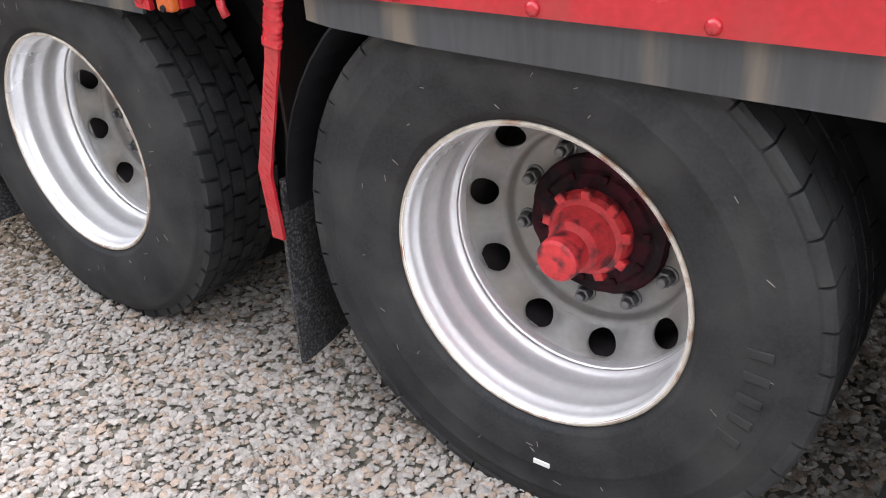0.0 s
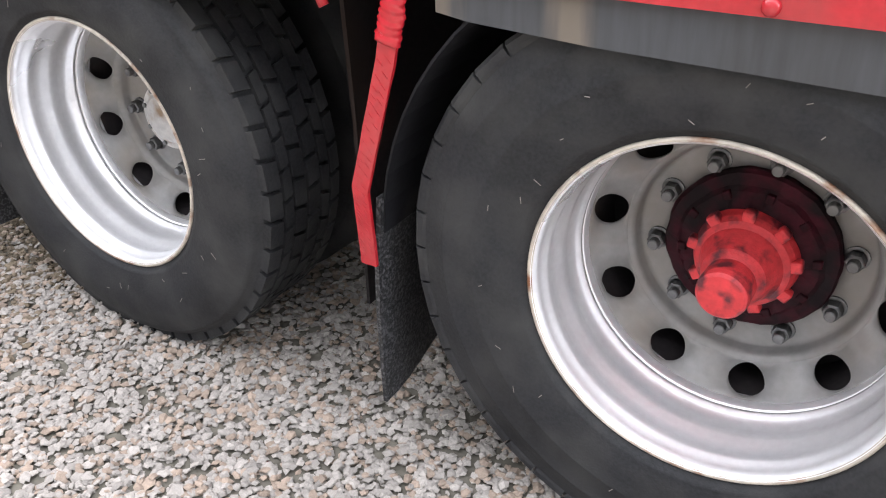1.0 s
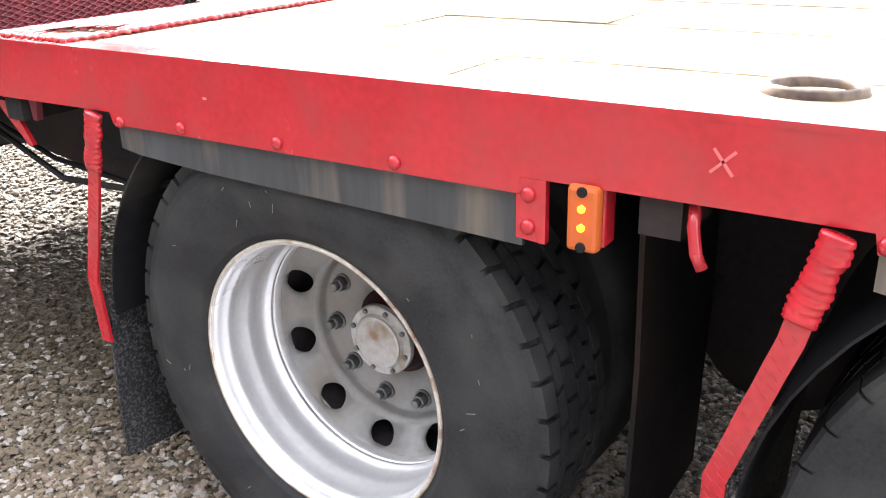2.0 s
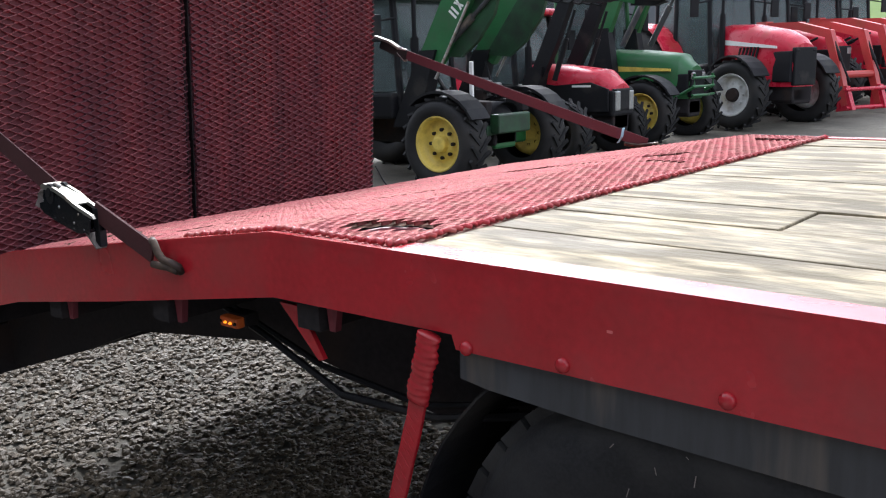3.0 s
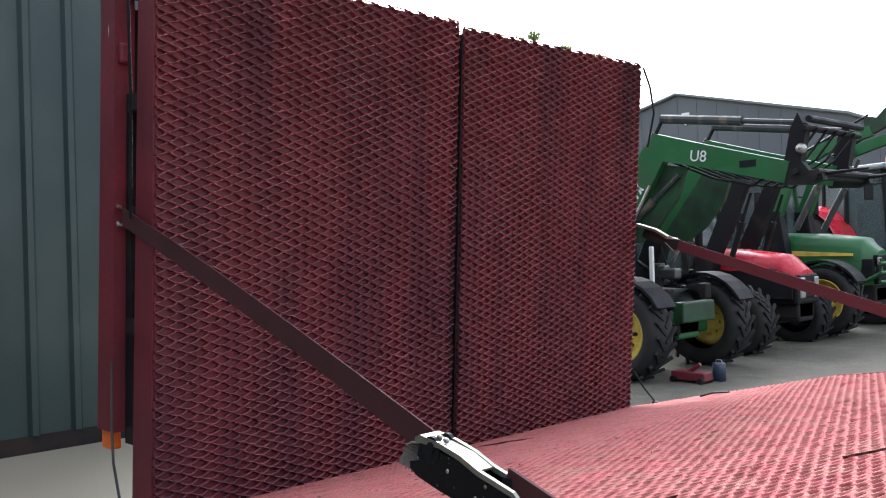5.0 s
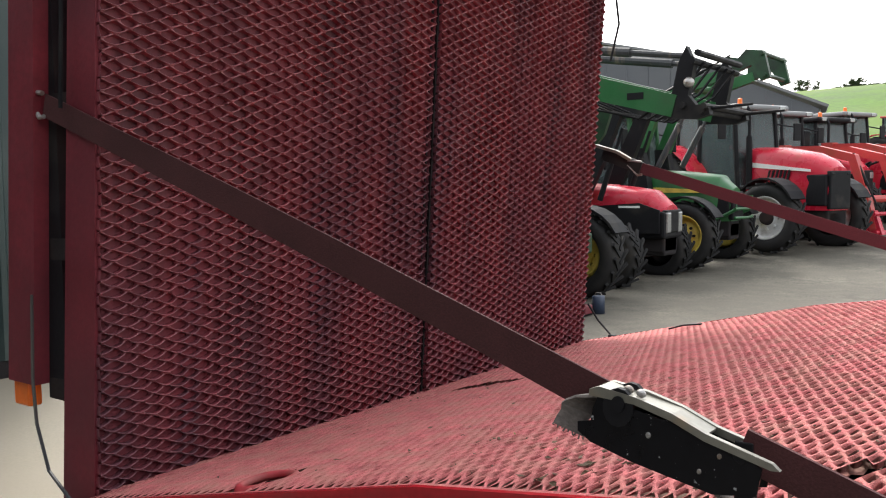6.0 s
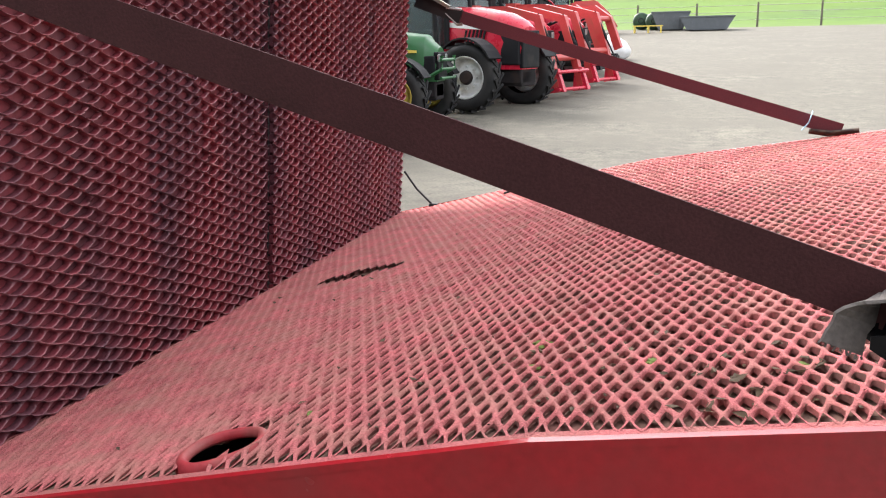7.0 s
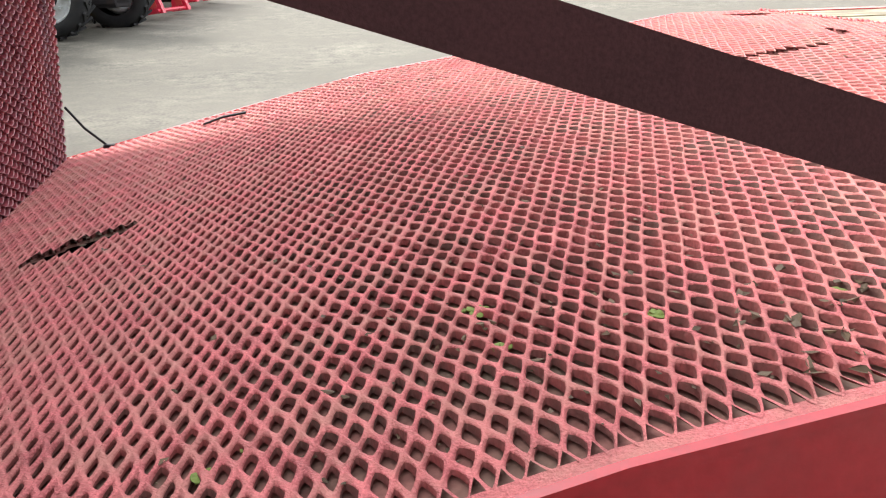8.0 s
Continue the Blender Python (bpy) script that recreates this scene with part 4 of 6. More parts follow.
        lathe(b, [(0.36, 0.115), (0.33, 0.112), (0.31, 0.095), (0.285, 0.082), (0.27, 0.082)], 48)
        part("hub_flange", b, HUB_DARK, w)
        b = bmesh.new()
        lathe(b, [(0.275, 0.081), (0.258, 0.081), (0.255, 0.078), (0.255, 0.064), (0.250, 0.060), (0.246, 0.059), (0.2435, 0.054), (0.243, 0.0)], 40)
        part("hub_cap", b, STEEL, w, "scuffed silver hub cap")
        lug = None
        for k in range(8):
            if lug is None:
                b = bmesh.new()
                lathe(b, [(0.256, 0.006), (0.250, 0.006), (0.249, 0.0)], 8, (0, 0, 0.072))
                o = part("hub_bolt", b, NUT, w)
                lug = o.data
            else:
                o = new("hub_bolt", lug)
                o.parent = w
            o.rotation_euler = (0, k * math.tau / 8 + 0.3, 0)
    return w


twin_wheel(0.890, "drive", "plain", out=0.053, phase=0.258, nut_phase=0.1)
twin_wheel(2.290, "road", "red", out=0.047)
twin_wheel(3.525, "road", "red", out=0.047)
for xa in (0.890, 2.290, 3.525):
    twin_wheel(xa, "road", "plain", True)
# worn raised marks on the middle tyre's wall, too faint to read
for k in range(5):
    a = radians(1 - 6.2 * k)
    bm = bmesh.new()
    box(bm, 0.394, 0.436, -0.0022, 0.0022, -0.008, 0.008, 0.0015)
    bmesh.ops.transform(bm, matrix=Matrix.Translation((2.290, 0.0276, HZ)) @ Matrix.Rotation(-a, 4, "Y"), verts=bm.verts)
    part("raised_mark", bm, RUBBER, trailer)
gs = random.Random(17)
bm = bmesh.new()
for k in range(46):
    cx = 2.290 if k % 2 else 0.890
    lift = 0.047 if k % 2 else 0.053
    a, r = gs.uniform(0, math.tau), gs.uniform(0.33, 0.445)
    y = 0.0745 + 0.012 * abs(r - 0.40) / 0.05 * (0.3 if r > 0.40 else 0.12) - lift
    p = Vector((cx + r * math.cos(a), y - 0.001, HZ + r * math.sin(a)))
    d = Vector((gs.uniform(-1, 1), 0, gs.uniform(-1, 1))).normalized() * gs.uniform(0.002, 0.009)
    tube(bm, [p - d, p + d], 0.0008, 4)
tagged(part("scuff", bm, FRAY, trailer, "small pale scuffs on the tyre walls"), kind="stuff")
bm = bmesh.new()
box(bm, 2.305, 2.340, 0.024, 0.028, 0.115, 0.124)
part("white_mark", bm, T_WHITE, trailer, "white painted tyre mark")

# mudguards, stays and flaps
for off, end in ((0.0, 1.37), (1.405, 1.58), (2.645, 1.37)):
    bm = bmesh.new()
    lip = [(0.446 + off, 0.997), (end + off, 0.997), (end + off, 0.908), (1.15 + off, 0.914), (0.9 + off, 0.919), (0.7 + off, 0.923), (0.5 + off, 0.934), (0.446 + off, 0.942)]
    prism(bm, lip, "y", 0.0125, 0.02)
    box(bm, 0.446 + off, end + off, 0.02, 0.66, 1.035, 1.043)
    part("mudguard", bm, GUARD, trailer, "black plastic mudguard with dried dirt streaks")
    bm = bmesh.new()
    prism(bm, [(end - 0.004 + off, 0.9935), (end + 0.001 + off, 0.9935), (end + 0.003 + off, 1.0195), (end + 0.044 + off, 1.0195), (end + 0.044 + off, 0.922), (end - 0.004 + off, 0.926)], "y", 0.0, 0.0122)
    part("guard_bracket", bm, RED, trailer, "red guard bracket plate")
    # stay with a ragged wrapped upper half
    bm = bmesh.new()
    ribbon(bm, [(0.398 + off, -0.010, 1.0), (0.364 + off, -0.010, 0.86), (0.287 + off, -0.004, 0.620), (0.286 + off, 0.004, 0.462)], 0.034, 0.007, (1, 0, 0))
    bmesh.ops.subdivide_edges(bm, edges=bm.edges, cuts=5, use_grid_fill=True)
    for v in bm.verts:
        v.co += 0.0012 * noise.noise_vector(v.co * 60)
    stay = part("flap_stay", bm, RED, trailer, "thickly painted bent red stay")
    bm = bmesh.new()
    line = [Vector((0.364 + off, -0.0142, 0.86)), Vector((0.287 + off, -0.0082, 0.620)), Vector((0.286 + off, -0.0002, 0.468))]
    for k in range(24):
        t = min(1.98, k / 24 * 2 + 0.03 * math.sin(k * 7.3))
        c = line[int(t)].lerp(line[int(t) + 1], t % 1)
        for dx, dz in ((-0.009, 0.0), (0.007, 0.006)):
            q = c + Vector((dx, 0, dz))
            tube(bm, [q + Vector((-0.005, 0.001, 0.006)), q, q + Vector((0.005, 0.001, -0.006))], 0.0010, 5)
    tagged(part("tape_ridge", bm, RED, stay, "raised slanting tape ridge"), kind="stuff")
    bm = bmesh.new()
    tube(bm, [Vector((0.403 + off, -0.012, 1.014)).lerp(Vector((0.372 + off, -0.012, 0.893)), t) for t in np.linspace(0, 1, 40)], 0.0225, 14)
    for v in bm.verts:
        ax = (v.co - Vector((0.403 + off, -0.012, 1.014))).dot(Vector((-0.248, 0, -0.969)))
        c = Vector((0.403 + off, -0.012, 1.014)) + Vector((-0.248, 0, -0.969)) * ax
        d = v.co - c
        d.y *= 0.55
        v.co = c + d * (1 + 0.06 * math.sin(ax * 520 + v.co.y * 90) + 0.25 * noise.noise(v.co * 45))
    part("wrapping", bm, RED, stay, "ridged red wrapping round the stay", smooth=True)
    # arch behind the stay, black so that the mudguard's shade is in its colour
    arc = [(0.887 + 0.580 * math.cos(a), min(1.03, 0.508 + 0.580 * math.sin(a))) for a in np.linspace(radians(100), radians(178), 14)]
    poly = [(x + off, z) for x, z in arc] + [(x + off + 0.006 * (0.887 - x), z - 0.004) for x, z in arc[::-1]]
    bm = bmesh.new()
    prism(bm, poly, "y", 0.022, 0.62)
    part("guard_skirt", bm, BLACK, trailer, "inner wheel arch, matt black standing for its shade")
    path = [(0.306, 0.60), (0.296, 0.53), (0.284, 0.47), (0.270, 0.34), (0.262, 0.20), (0.258, 0.13)]
    poly = [(x + off, z) for x, z in path] + [(x + off + 0.009, z) for x, z in path[::-1]]
    bm = bmesh.new()
    prism(bm, poly, "y", 0.012, 0.62)
    bmesh.ops.subdivide_edges(bm, edges=[e for e in bm.edges if abs(e.verts[0].co.y - e.verts[1].co.y) > 0.1], cuts=14)
    for v in bm.verts:
        k = max(0, 0.6 - v.co.z)
        v.co.x += 0.05 * k * math.sin(v.co.y * 9 + off)
    part("mud_flap", bm, FLAP, trailer, "grained black rubber mud flap")

# added dark sheet behind the first wheel, blocking the bright gravel beyond
bm = bmesh.new()
prism(bm, [(1.455, 1.0), (1.465, 1.0), (1.472, 0.6), (1.463, 0.14), (1.455, 0.14), (1.462, 0.6)], "y", 0.27, 0.70)
part("mud_flap", bm, UNDER, trailer, "dark inner flap added to hide the lit gravel")

# amber marker lamps: one upright on a bracket, two lying flat under the tail
for x, y, z, flat in ((1.476, 0.0, 0.976, 0), (-0.240, 0.075, 0.908, 1), (-1.68, 0.075, 0.653, 1)):
    m = Matrix.Translation((x, y, z)) @ Matrix.Rotation(radians(90 * flat), 4, "Y") @ Matrix.Diagonal((0.5 if flat else 1, 1, 0.62 if flat else 1, 1))
    bm = bmesh.new()
    box(bm, -0.03, 0.026, 0.012, 0.05, -0.048, 0.046, 0.004, m)
    lamp = part("marker_lamp", bm, RED if not flat else UNDER, trailer, "lit amber side marker lamp on a bracket")
    bm = bmesh.new()
    box(bm, -0.024, 0.024, -0.012, 0.012, -0.05, 0.048, 0.007, m)
    part("lens", bm, AMBER, lamp, "amber plastic lens")
    for dz in (-0.013, 0.015):
        bm = bmesh.new()
        bmesh.ops.create_icosphere(bm, subdivisions=1, radius=0.007, matrix=m @ Matrix.Translation((0, -0.012, dz)))
        part("bulb", bm, GLOW, lamp, "glowing lamp dot")
    for dz in (-0.042, 0.040):
        bm = bmesh.new()
        lathe(bm, [(0, 0.008), (-0.004, 0.007), (-0.004, 0)], 10, (0, -0.012, dz))
        bmesh.ops.transform(bm, matrix=m, verts=bm.verts)
        part("screw", bm, BLACK, lamp)


# ---- ratchet straps holding the ramps ----
def strap(name, label, a, b, web, wide, bow=0.0):
    s = thing(name, label, "strap", "ramp straps")
    a, b = Vector(a), Vector(b)
    bm = bmesh.new()
    pts = []
    for t in np.linspace(0, 1, 24):
        p = a.lerp(b, t)
        p.z -= 0.003 * math.sin(math.pi * t)
        p.y += bow * math.sin(math.pi * t)
        pts.append(p)
    ribbon(bm, pts, wide, 0.0035)
    part("webbing", bm, web, s, "dark red-brown woven webbing")
    bm = bmesh.new()
    d = (b - a).normalized()
    q = a - d * 0.05
    tube(bm, [a + Vector((0.004, -0.006, 0.026)), q + Vector((-0.006, -0.008, 0.020)), q + Vector((-0.010, -0.006, 0.0)), a + Vector((-0.012, -0.006, -0.028)), a + Vector((0.006, -0.006, -0.026))], 0.0055, 8)
    part("end_hook", bm, STEEL, s, "bent steel wire hook")
    return s


s1 = strap("ratchet_strap", "dark red-brown webbing ratchet strap tying the ramp down", (-2.180, 0.038, 1.633), (-0.755, -0.022, 1.166), WEB, 0.052, 0.018)
rz = Matrix.Translation((-0.752, -0.040, 1.176)) @ Matrix.Rotation(radians(10), 4, "Y") @ Matrix.Diagonal((0.96, 0.66, 1.16, 1))
bm = bmesh.new()
for yy in (-0.030, 0.026):
    side = [(0.0, 0.004), (0.16, 0.002), (0.215, -0.012), (0.215, -0.040), (0.165, -0.054), (0.06, -0.052), (0.0, -0.047), (-0.020, -0.040), (-0.022, -0.030), (-0.004, -0.024), (-0.004, -0.01)]
    prism(bm, side, "y", yy, yy + 0.004)
box(bm, 0.04, 0.19, -0.026, 0.026, -0.048, -0.042, 0.0015)
bmesh.ops.transform(bm, matrix=rz, verts=bm.verts)
part("ratchet_body", bm, BLACK_WORN, s1, "black pressed-steel ratchet frame with chipped paint")
for xx, zz, rr in ((0.075, -0.018, 0.0035), (0.145, -0.036, 0.003), (0.165, -0.014, 0.003)):
    bm = bmesh.new()
    lathe(bm, [(-0.003, 0.0), (-0.003, rr * 0.7), (0.0, rr)], 10, (xx, -0.030, zz))
    bmesh.ops.transform(bm, matrix=rz, verts=bm.verts)
    part("ratchet_rivet", bm, STEEL, s1)
bm = bmesh.new()
for y0, y1 in ((-0.033, -0.022), (0.022, 0.033)):
    prism(bm, [(-0.012, 0.010), (0.0, 0.016), (0.05, 0.017), (0.10, 0.013), (0.145, 0.004), (0.225, -0.003), (0.235, -0.008), (0.225, -0.010), (0.145, -0.004), (0.10, 0.005), (0.05, 0.009), (-0.012, 0.003)], "y", y0, y1)
prism(bm, [(0.0, 0.016), (0.10, 0.012), (0.145, 0.003), (0.145, 0.0), (0.10, 0.009), (0.0, 0.013)], "y", -0.022, 0.022)
bmesh.ops.transform(bm, matrix=rz, verts=bm.verts)
part("ratchet_handle", bm, ZINC, s1, "worn pale zinc ratchet handle")
bm = bmesh.new()
for yy in (-0.026, 0.026):
    lathe(bm, [(-0.006, 0.0), (-0.006, 0.021), (0.006, 0.021), (0.006, 0.0)], 14, (0.03, yy, 0.0))
lathe(bm, [(-0.036, 0.0), (-0.036, 0.009), (0.036, 0.009), (0.036, 0.0)], 14, (0.03, 0, 0.004))
bmesh.ops.transform(bm, matrix=rz, verts=bm.verts)
part("ratchet_wheel", bm, BLACK, s1)
bm = bmesh.new()
for xx, zz in ((0.035, 0.019), (0.052, 0.019)):
    bmesh.ops.create_icosphere(bm, subdivisions=2, radius=0.0068, matrix=rz @ Matrix.Translation((xx, -0.012, zz)) @ Matrix.Diagonal((1, 1, 0.7, 1)))
part("ratchet_bolt", bm, STEEL, s1)
bm = bmesh.new()
p0, p1, p2 = Vector((-0.745, -0.030, 1.180)), Vector((-0.788, -0.034, 1.182)), Vector((-0.800, -0.044, 1.128))
rows = []
for k in range(11):
    t = k / 10
    p = p0.lerp(p1, t).lerp(p1.lerp(p2, t), t)
    w = Vector((0.0, 0.024, 0.003)).lerp(Vector((0.021, 0.008, -0.009)), smooth01(t * 1.15))
    w = w.normalized() * (0.020 + 0.002 * math.sin(k * 2.1))
    n = w.cross(p2 - p0).normalized() * 0.002
    rows.append([bm.verts.new(p + q) for q in (-w - n, w - n, w + n, -w + n)])
for ra, rb in zip(rows, rows[1:]):
    for k in range(4):
        bm.faces.new((ra[k], ra[(k + 1) % 4], rb[(k + 1) % 4], rb[k]))
bm.faces.new(rows[0][::-1])
bm.faces.new(rows[-1])
for k in range(9):
    q = p2 + Vector((0.0045 * (k - 4), 0.001 * (k - 4), -0.002 * (k - 4)))
    tube(bm, [q, q + Vector((-0.003 + 0.002 * (k % 3), -0.001, -0.003 - 0.002 * (k % 2)))], 0.0012, 4)
bmesh.ops.recalc_face_normals(bm, faces=bm.faces)
part("webbing_tail", bm, FRAY, s1, "frayed grey end of the webbing")
bm = bmesh.new()
ribbon(bm, [(-0.655, -0.02, 1.115), (-0.610, -0.026, 1.080), (-0.575, -0.026, 1.052)], 0.026, 0.004, (0, 1, 0))
part("webbing_loop", bm, FRAY, s1)
bm = bmesh.new()
ribbon(bm, [(-0.585, -0.026, 1.138), (-0.372, -0.020, 1.062)], 0.046, 0.006)
part("webbing_short", bm, WEB, s1, "short doubled webbing to the hook")
bm = bmesh.new()
tube(bm, [(-0.372, -0.020, 1.090), (-0.359, -0.024, 1.088), (-0.347, -0.024, 1.066), (-0.333, -0.022, 1.052), (-0.307, -0.018, 1.047), (-0.293, -0.012, 1.039), (-0.297, -0.004, 1.025)], 0.0085, 8)
tube(bm, [(-0.375, -0.020, 1.037), (-0.345, -0.022, 1.037), (-0.320, -0.020, 1.037), (-0.297, -0.012, 1.029)], 0.0085, 8)
part("claw_hook", bm, HOOK_IRON, s1, "rusty iron claw hook over the rail", smooth=True)
bm = bmesh.new()
box(bm, -0.592, -0.570, -0.030, -0.012, 1.055, 1.145, 0.002)
part("ratchet_end", bm, BLACK, s1)

s2 = strap("ratchet_strap", "faded red webbing strap over the far edge of the tail", (-1.80, 2.40, 1.50), (-0.455, 2.425, 1.088), WEB_FAR, 0.046)
bm = bmesh.new()
ribbon(bm, [(-1.97, 2.395, 1.565), (-1.80, 2.40, 1.50)], 0.05, 0.02)
part("ratchet_body", bm, BLACK, s2, "black ratchet")
bm = bmesh.new()
ribbon(bm, [(-2.0, 2.385, 1.60), (-1.90, 2.385, 1.57), (-1.84, 2.39, 1.535)], 0.012, 0.03)
part("ratchet_handle", bm, ZINC, s2)
bm = bmesh.new()
tube(bm, [(-0.56, 2.425, 1.085), (-0.50, 2.425, 1.075), (-0.45, 2.425, 1.082), (-0.40, 2.42, 1.09)], 0.009, 8)
tube(bm, [(-0.55, 2.412, 1.088), (-0.49, 2.410, 1.082), (-0.42, 2.412, 1.090)], 0.006, 8)
part("claw_hook", bm, HOOK_IRON, s2, "dark claw hook on the deck edge")
bm = bmesh.new()
ribbon(bm, [(-0.585, 2.41, 1.09), (-0.565, 2.405, 1.115), (-0.555, 2.40, 1.155)], 0.02, 0.002, (0, 1, 0))
part("label_tag", bm, BLUE_TAG, s2, "pale blue label tag")

# moss and leaf litter caught in the mesh
g3 = random.Random(11)
for x, y, r in ((-1.44, 0.19, 0.012), (-1.138, 0.253, 0.011), (-1.14, 0.355, 0.014), (-0.976, 0.24, 0.012), (-1.40, 0.21, 0.007), (-1.16, 0.37, 0.008), (-0.80, 0.2, 0.009)):
    bm = bmesh.new()
    bmesh.ops.create_icosphere(bm, subdivisions=3, radius=r * 0.85)
    for v in bm.verts:
        v.co = v.co * (1 + 0.7 * noise.noise(v.co * 150 + Vector((x * 50, y * 50, 0))) + 0.35 * noise.noise(v.co * 420))
        v.co.z *= 0.35
    ob = part("moss_tuft", bm, MOSS)
    tagged(ob, "small tuft of yellow-green moss in the mesh", "moss", "moss tufts")
    ob.location = (x, y, deck_z(x) - 0.001)
LEAVES = [(-0.88, 0.24, 0.012), (-0.874, 0.14, 0.013), (-0.833, 0.17, 0.012), (-0.894, 0.07, 0.012), (-0.85, 0.11, 0.011), (-0.92, 0.20, 0.010), (-0.80, 0.20, 0.011), (-1.15, 0.30, 0.009), (-0.83, 0.27, 0.011)]
verts, faces = [], []
for k in range(1100):
    x, y = g3.uniform(-2.0, 0.2), g3.uniform(0.08, 2.3)
    if g3.random() < 0.35:
        x, y = g3.gauss(-0.9, 0.25), abs(g3.gauss(0.2, 0.35)) + 0.06
    r, a = 0.0022 + 0.0055 * g3.random() ** 2, g3.uniform(0, math.tau)
    z = deck_z(x) + g3.uniform(-0.008, 0.004)
    i = len(verts)
    for da, rr in ((0, 1.3), (1.4, 0.6), (3.1, 1.2), (4.7, 0.55)):
        verts.append((x + r * rr * math.cos(a + da), y + r * rr * math.sin(a + da), z + g3.uniform(0, 0.004)))
    faces.append((i, i + 1, i + 2, i + 3))
for x, y, r in LEAVES:
    for k in range(3):
        a = g3.uniform(0, math.tau)
        cx, cy = x + g3.gauss(0, 0.012), y + g3.gauss(0, 0.012)
        i = len(verts)
        for m in range(6):
            am = a + m * math.tau / 6
            rr = 0.7 * r * (1.3 if m % 3 == 0 else 0.6) * g3.uniform(0.7, 1.1)
            verts.append((cx + rr * math.cos(am), cy + rr * math.sin(am), deck_z(cx) + 0.001 + g3.uniform(0.0, 0.007)))
        faces += [(i, i + 1, i + 2, i + 3), (i, i + 3, i + 4, i + 5)]
tagged(fast("leaf_litter", verts, faces, LITTER), "dark scraps of dead leaf and grit on the mesh", "leaf litter", kind="stuff")


# ---- tractors parked in a row, facing the trailer's front ----
LUGS = {}


def ag_wheel(parent, x, y, r, width, rim_mat, side):
    """Lugged farm wheel; side is -1 or 1 for the way its dish faces."""
    rr = r * 0.60
    h = width / 2
    b = bmesh.new()
    lathe(b, [(-h * 0.75, rr), (-h * 0.95, rr * 1.15), (-h, r * 0.80), (-h * 0.92, r * 0.92), (-h * 0.6, r * 0.965), (0, r * 0.975), (h * 0.6, r * 0.965), (h * 0.92, r * 0.92), (h, r * 0.80), (h * 0.95, rr * 1.15), (h * 0.75, rr)], 40)
    w = part("wheel", b, FARM_RUBBER, parent, "lugged black farm tyre and wheel", smooth=True)
    w.location = (x, y, r)
    n = 20
    for s in (-1, 1):
        key = (round(r, 3), width, s)
        if key not in LUGS:
            b = bmesh.new()
            y0, y1 = (0.0, h * 1.18) if s > 0 else (-h * 1.18, 0.0)
            box(b, -0.020, 0.020, y0, y1, 0, r * 0.06, 0, Matrix.Translation((0, 0, r * 0.94)) @ Matrix.Rotation(s * 0.75, 4, "Z"))
            LUGS[key] = bpy.data.meshes.new("lug")
            b.to_mesh(LUGS[key])
            b.free()
            LUGS[key].materials.append(FARM_RUBBER)
        for k in range(n):
            o = new("lug", LUGS[key])
            o.parent = w
            o.rotation_euler = (0, (k + (0.5 if s > 0 else 0)) * math.tau / n, 0)
    b = bmesh.new()
    d = side
    lathe(b, [(d * h * 0.80, rr * 1.04), (d * h * 0.86, rr * 1.0), (d * h * 0.6, rr * 0.93), (d * h * 0.1, rr * 0.88), (d * h * 0.15, rr * 0.6), (d * h * 0.35, rr * 0.42), (d * h * 0.40, 0)], 36)
    part("rim", b, rim_mat, w, smooth=True)
    b = bmesh.new()
    lathe(b, [(d * h * 0.3, rr * 0.36), (d * h * 0.7, rr * 0.30), (d * h * 0.75, rr * 0.22), (d * h * 0.75, 0)], 20)
    part("hub", b, UNDER if rim_mat is T_GREY else rim_mat, w)
    for k in range(8):
        a = k * math.tau / 8
        b = bmesh.new()
        lathe(b, [(d * h * 0.2, 0.022), (d * h * 0.42, 0.022), (d * h * 0.42, 0)], 8, (rr * 0.52 * math.cos(a), 0, rr * 0.52 * math.sin(a)))
        part("bolt", b, T_GREY if rim_mat is T_GREY else UNDER, w)
    return w


def beam(b, pts, width, y0, y1):
    """A bent plate girder: an outline of the given width round a path in x and z."""
    P = [Vector((p[0], p[1])) for p in pts]
    up, dn = [], []
    for i, p in enumerate(P):
        d = (P[min(i + 1, len(P) - 1)] - P[max(i - 1, 0)]).normalized()
        nn = Vector((-d.y, d.x))
        w = width[i] if isinstance(width, (list, tuple)) else width
        up.append(p + nn * w / 2)
        dn.append(p - nn * w / 2)
    prism(b, [tuple(p) for p in up] + [tuple(p) for p in dn[::-1]], "y", y0, y1)
    return b


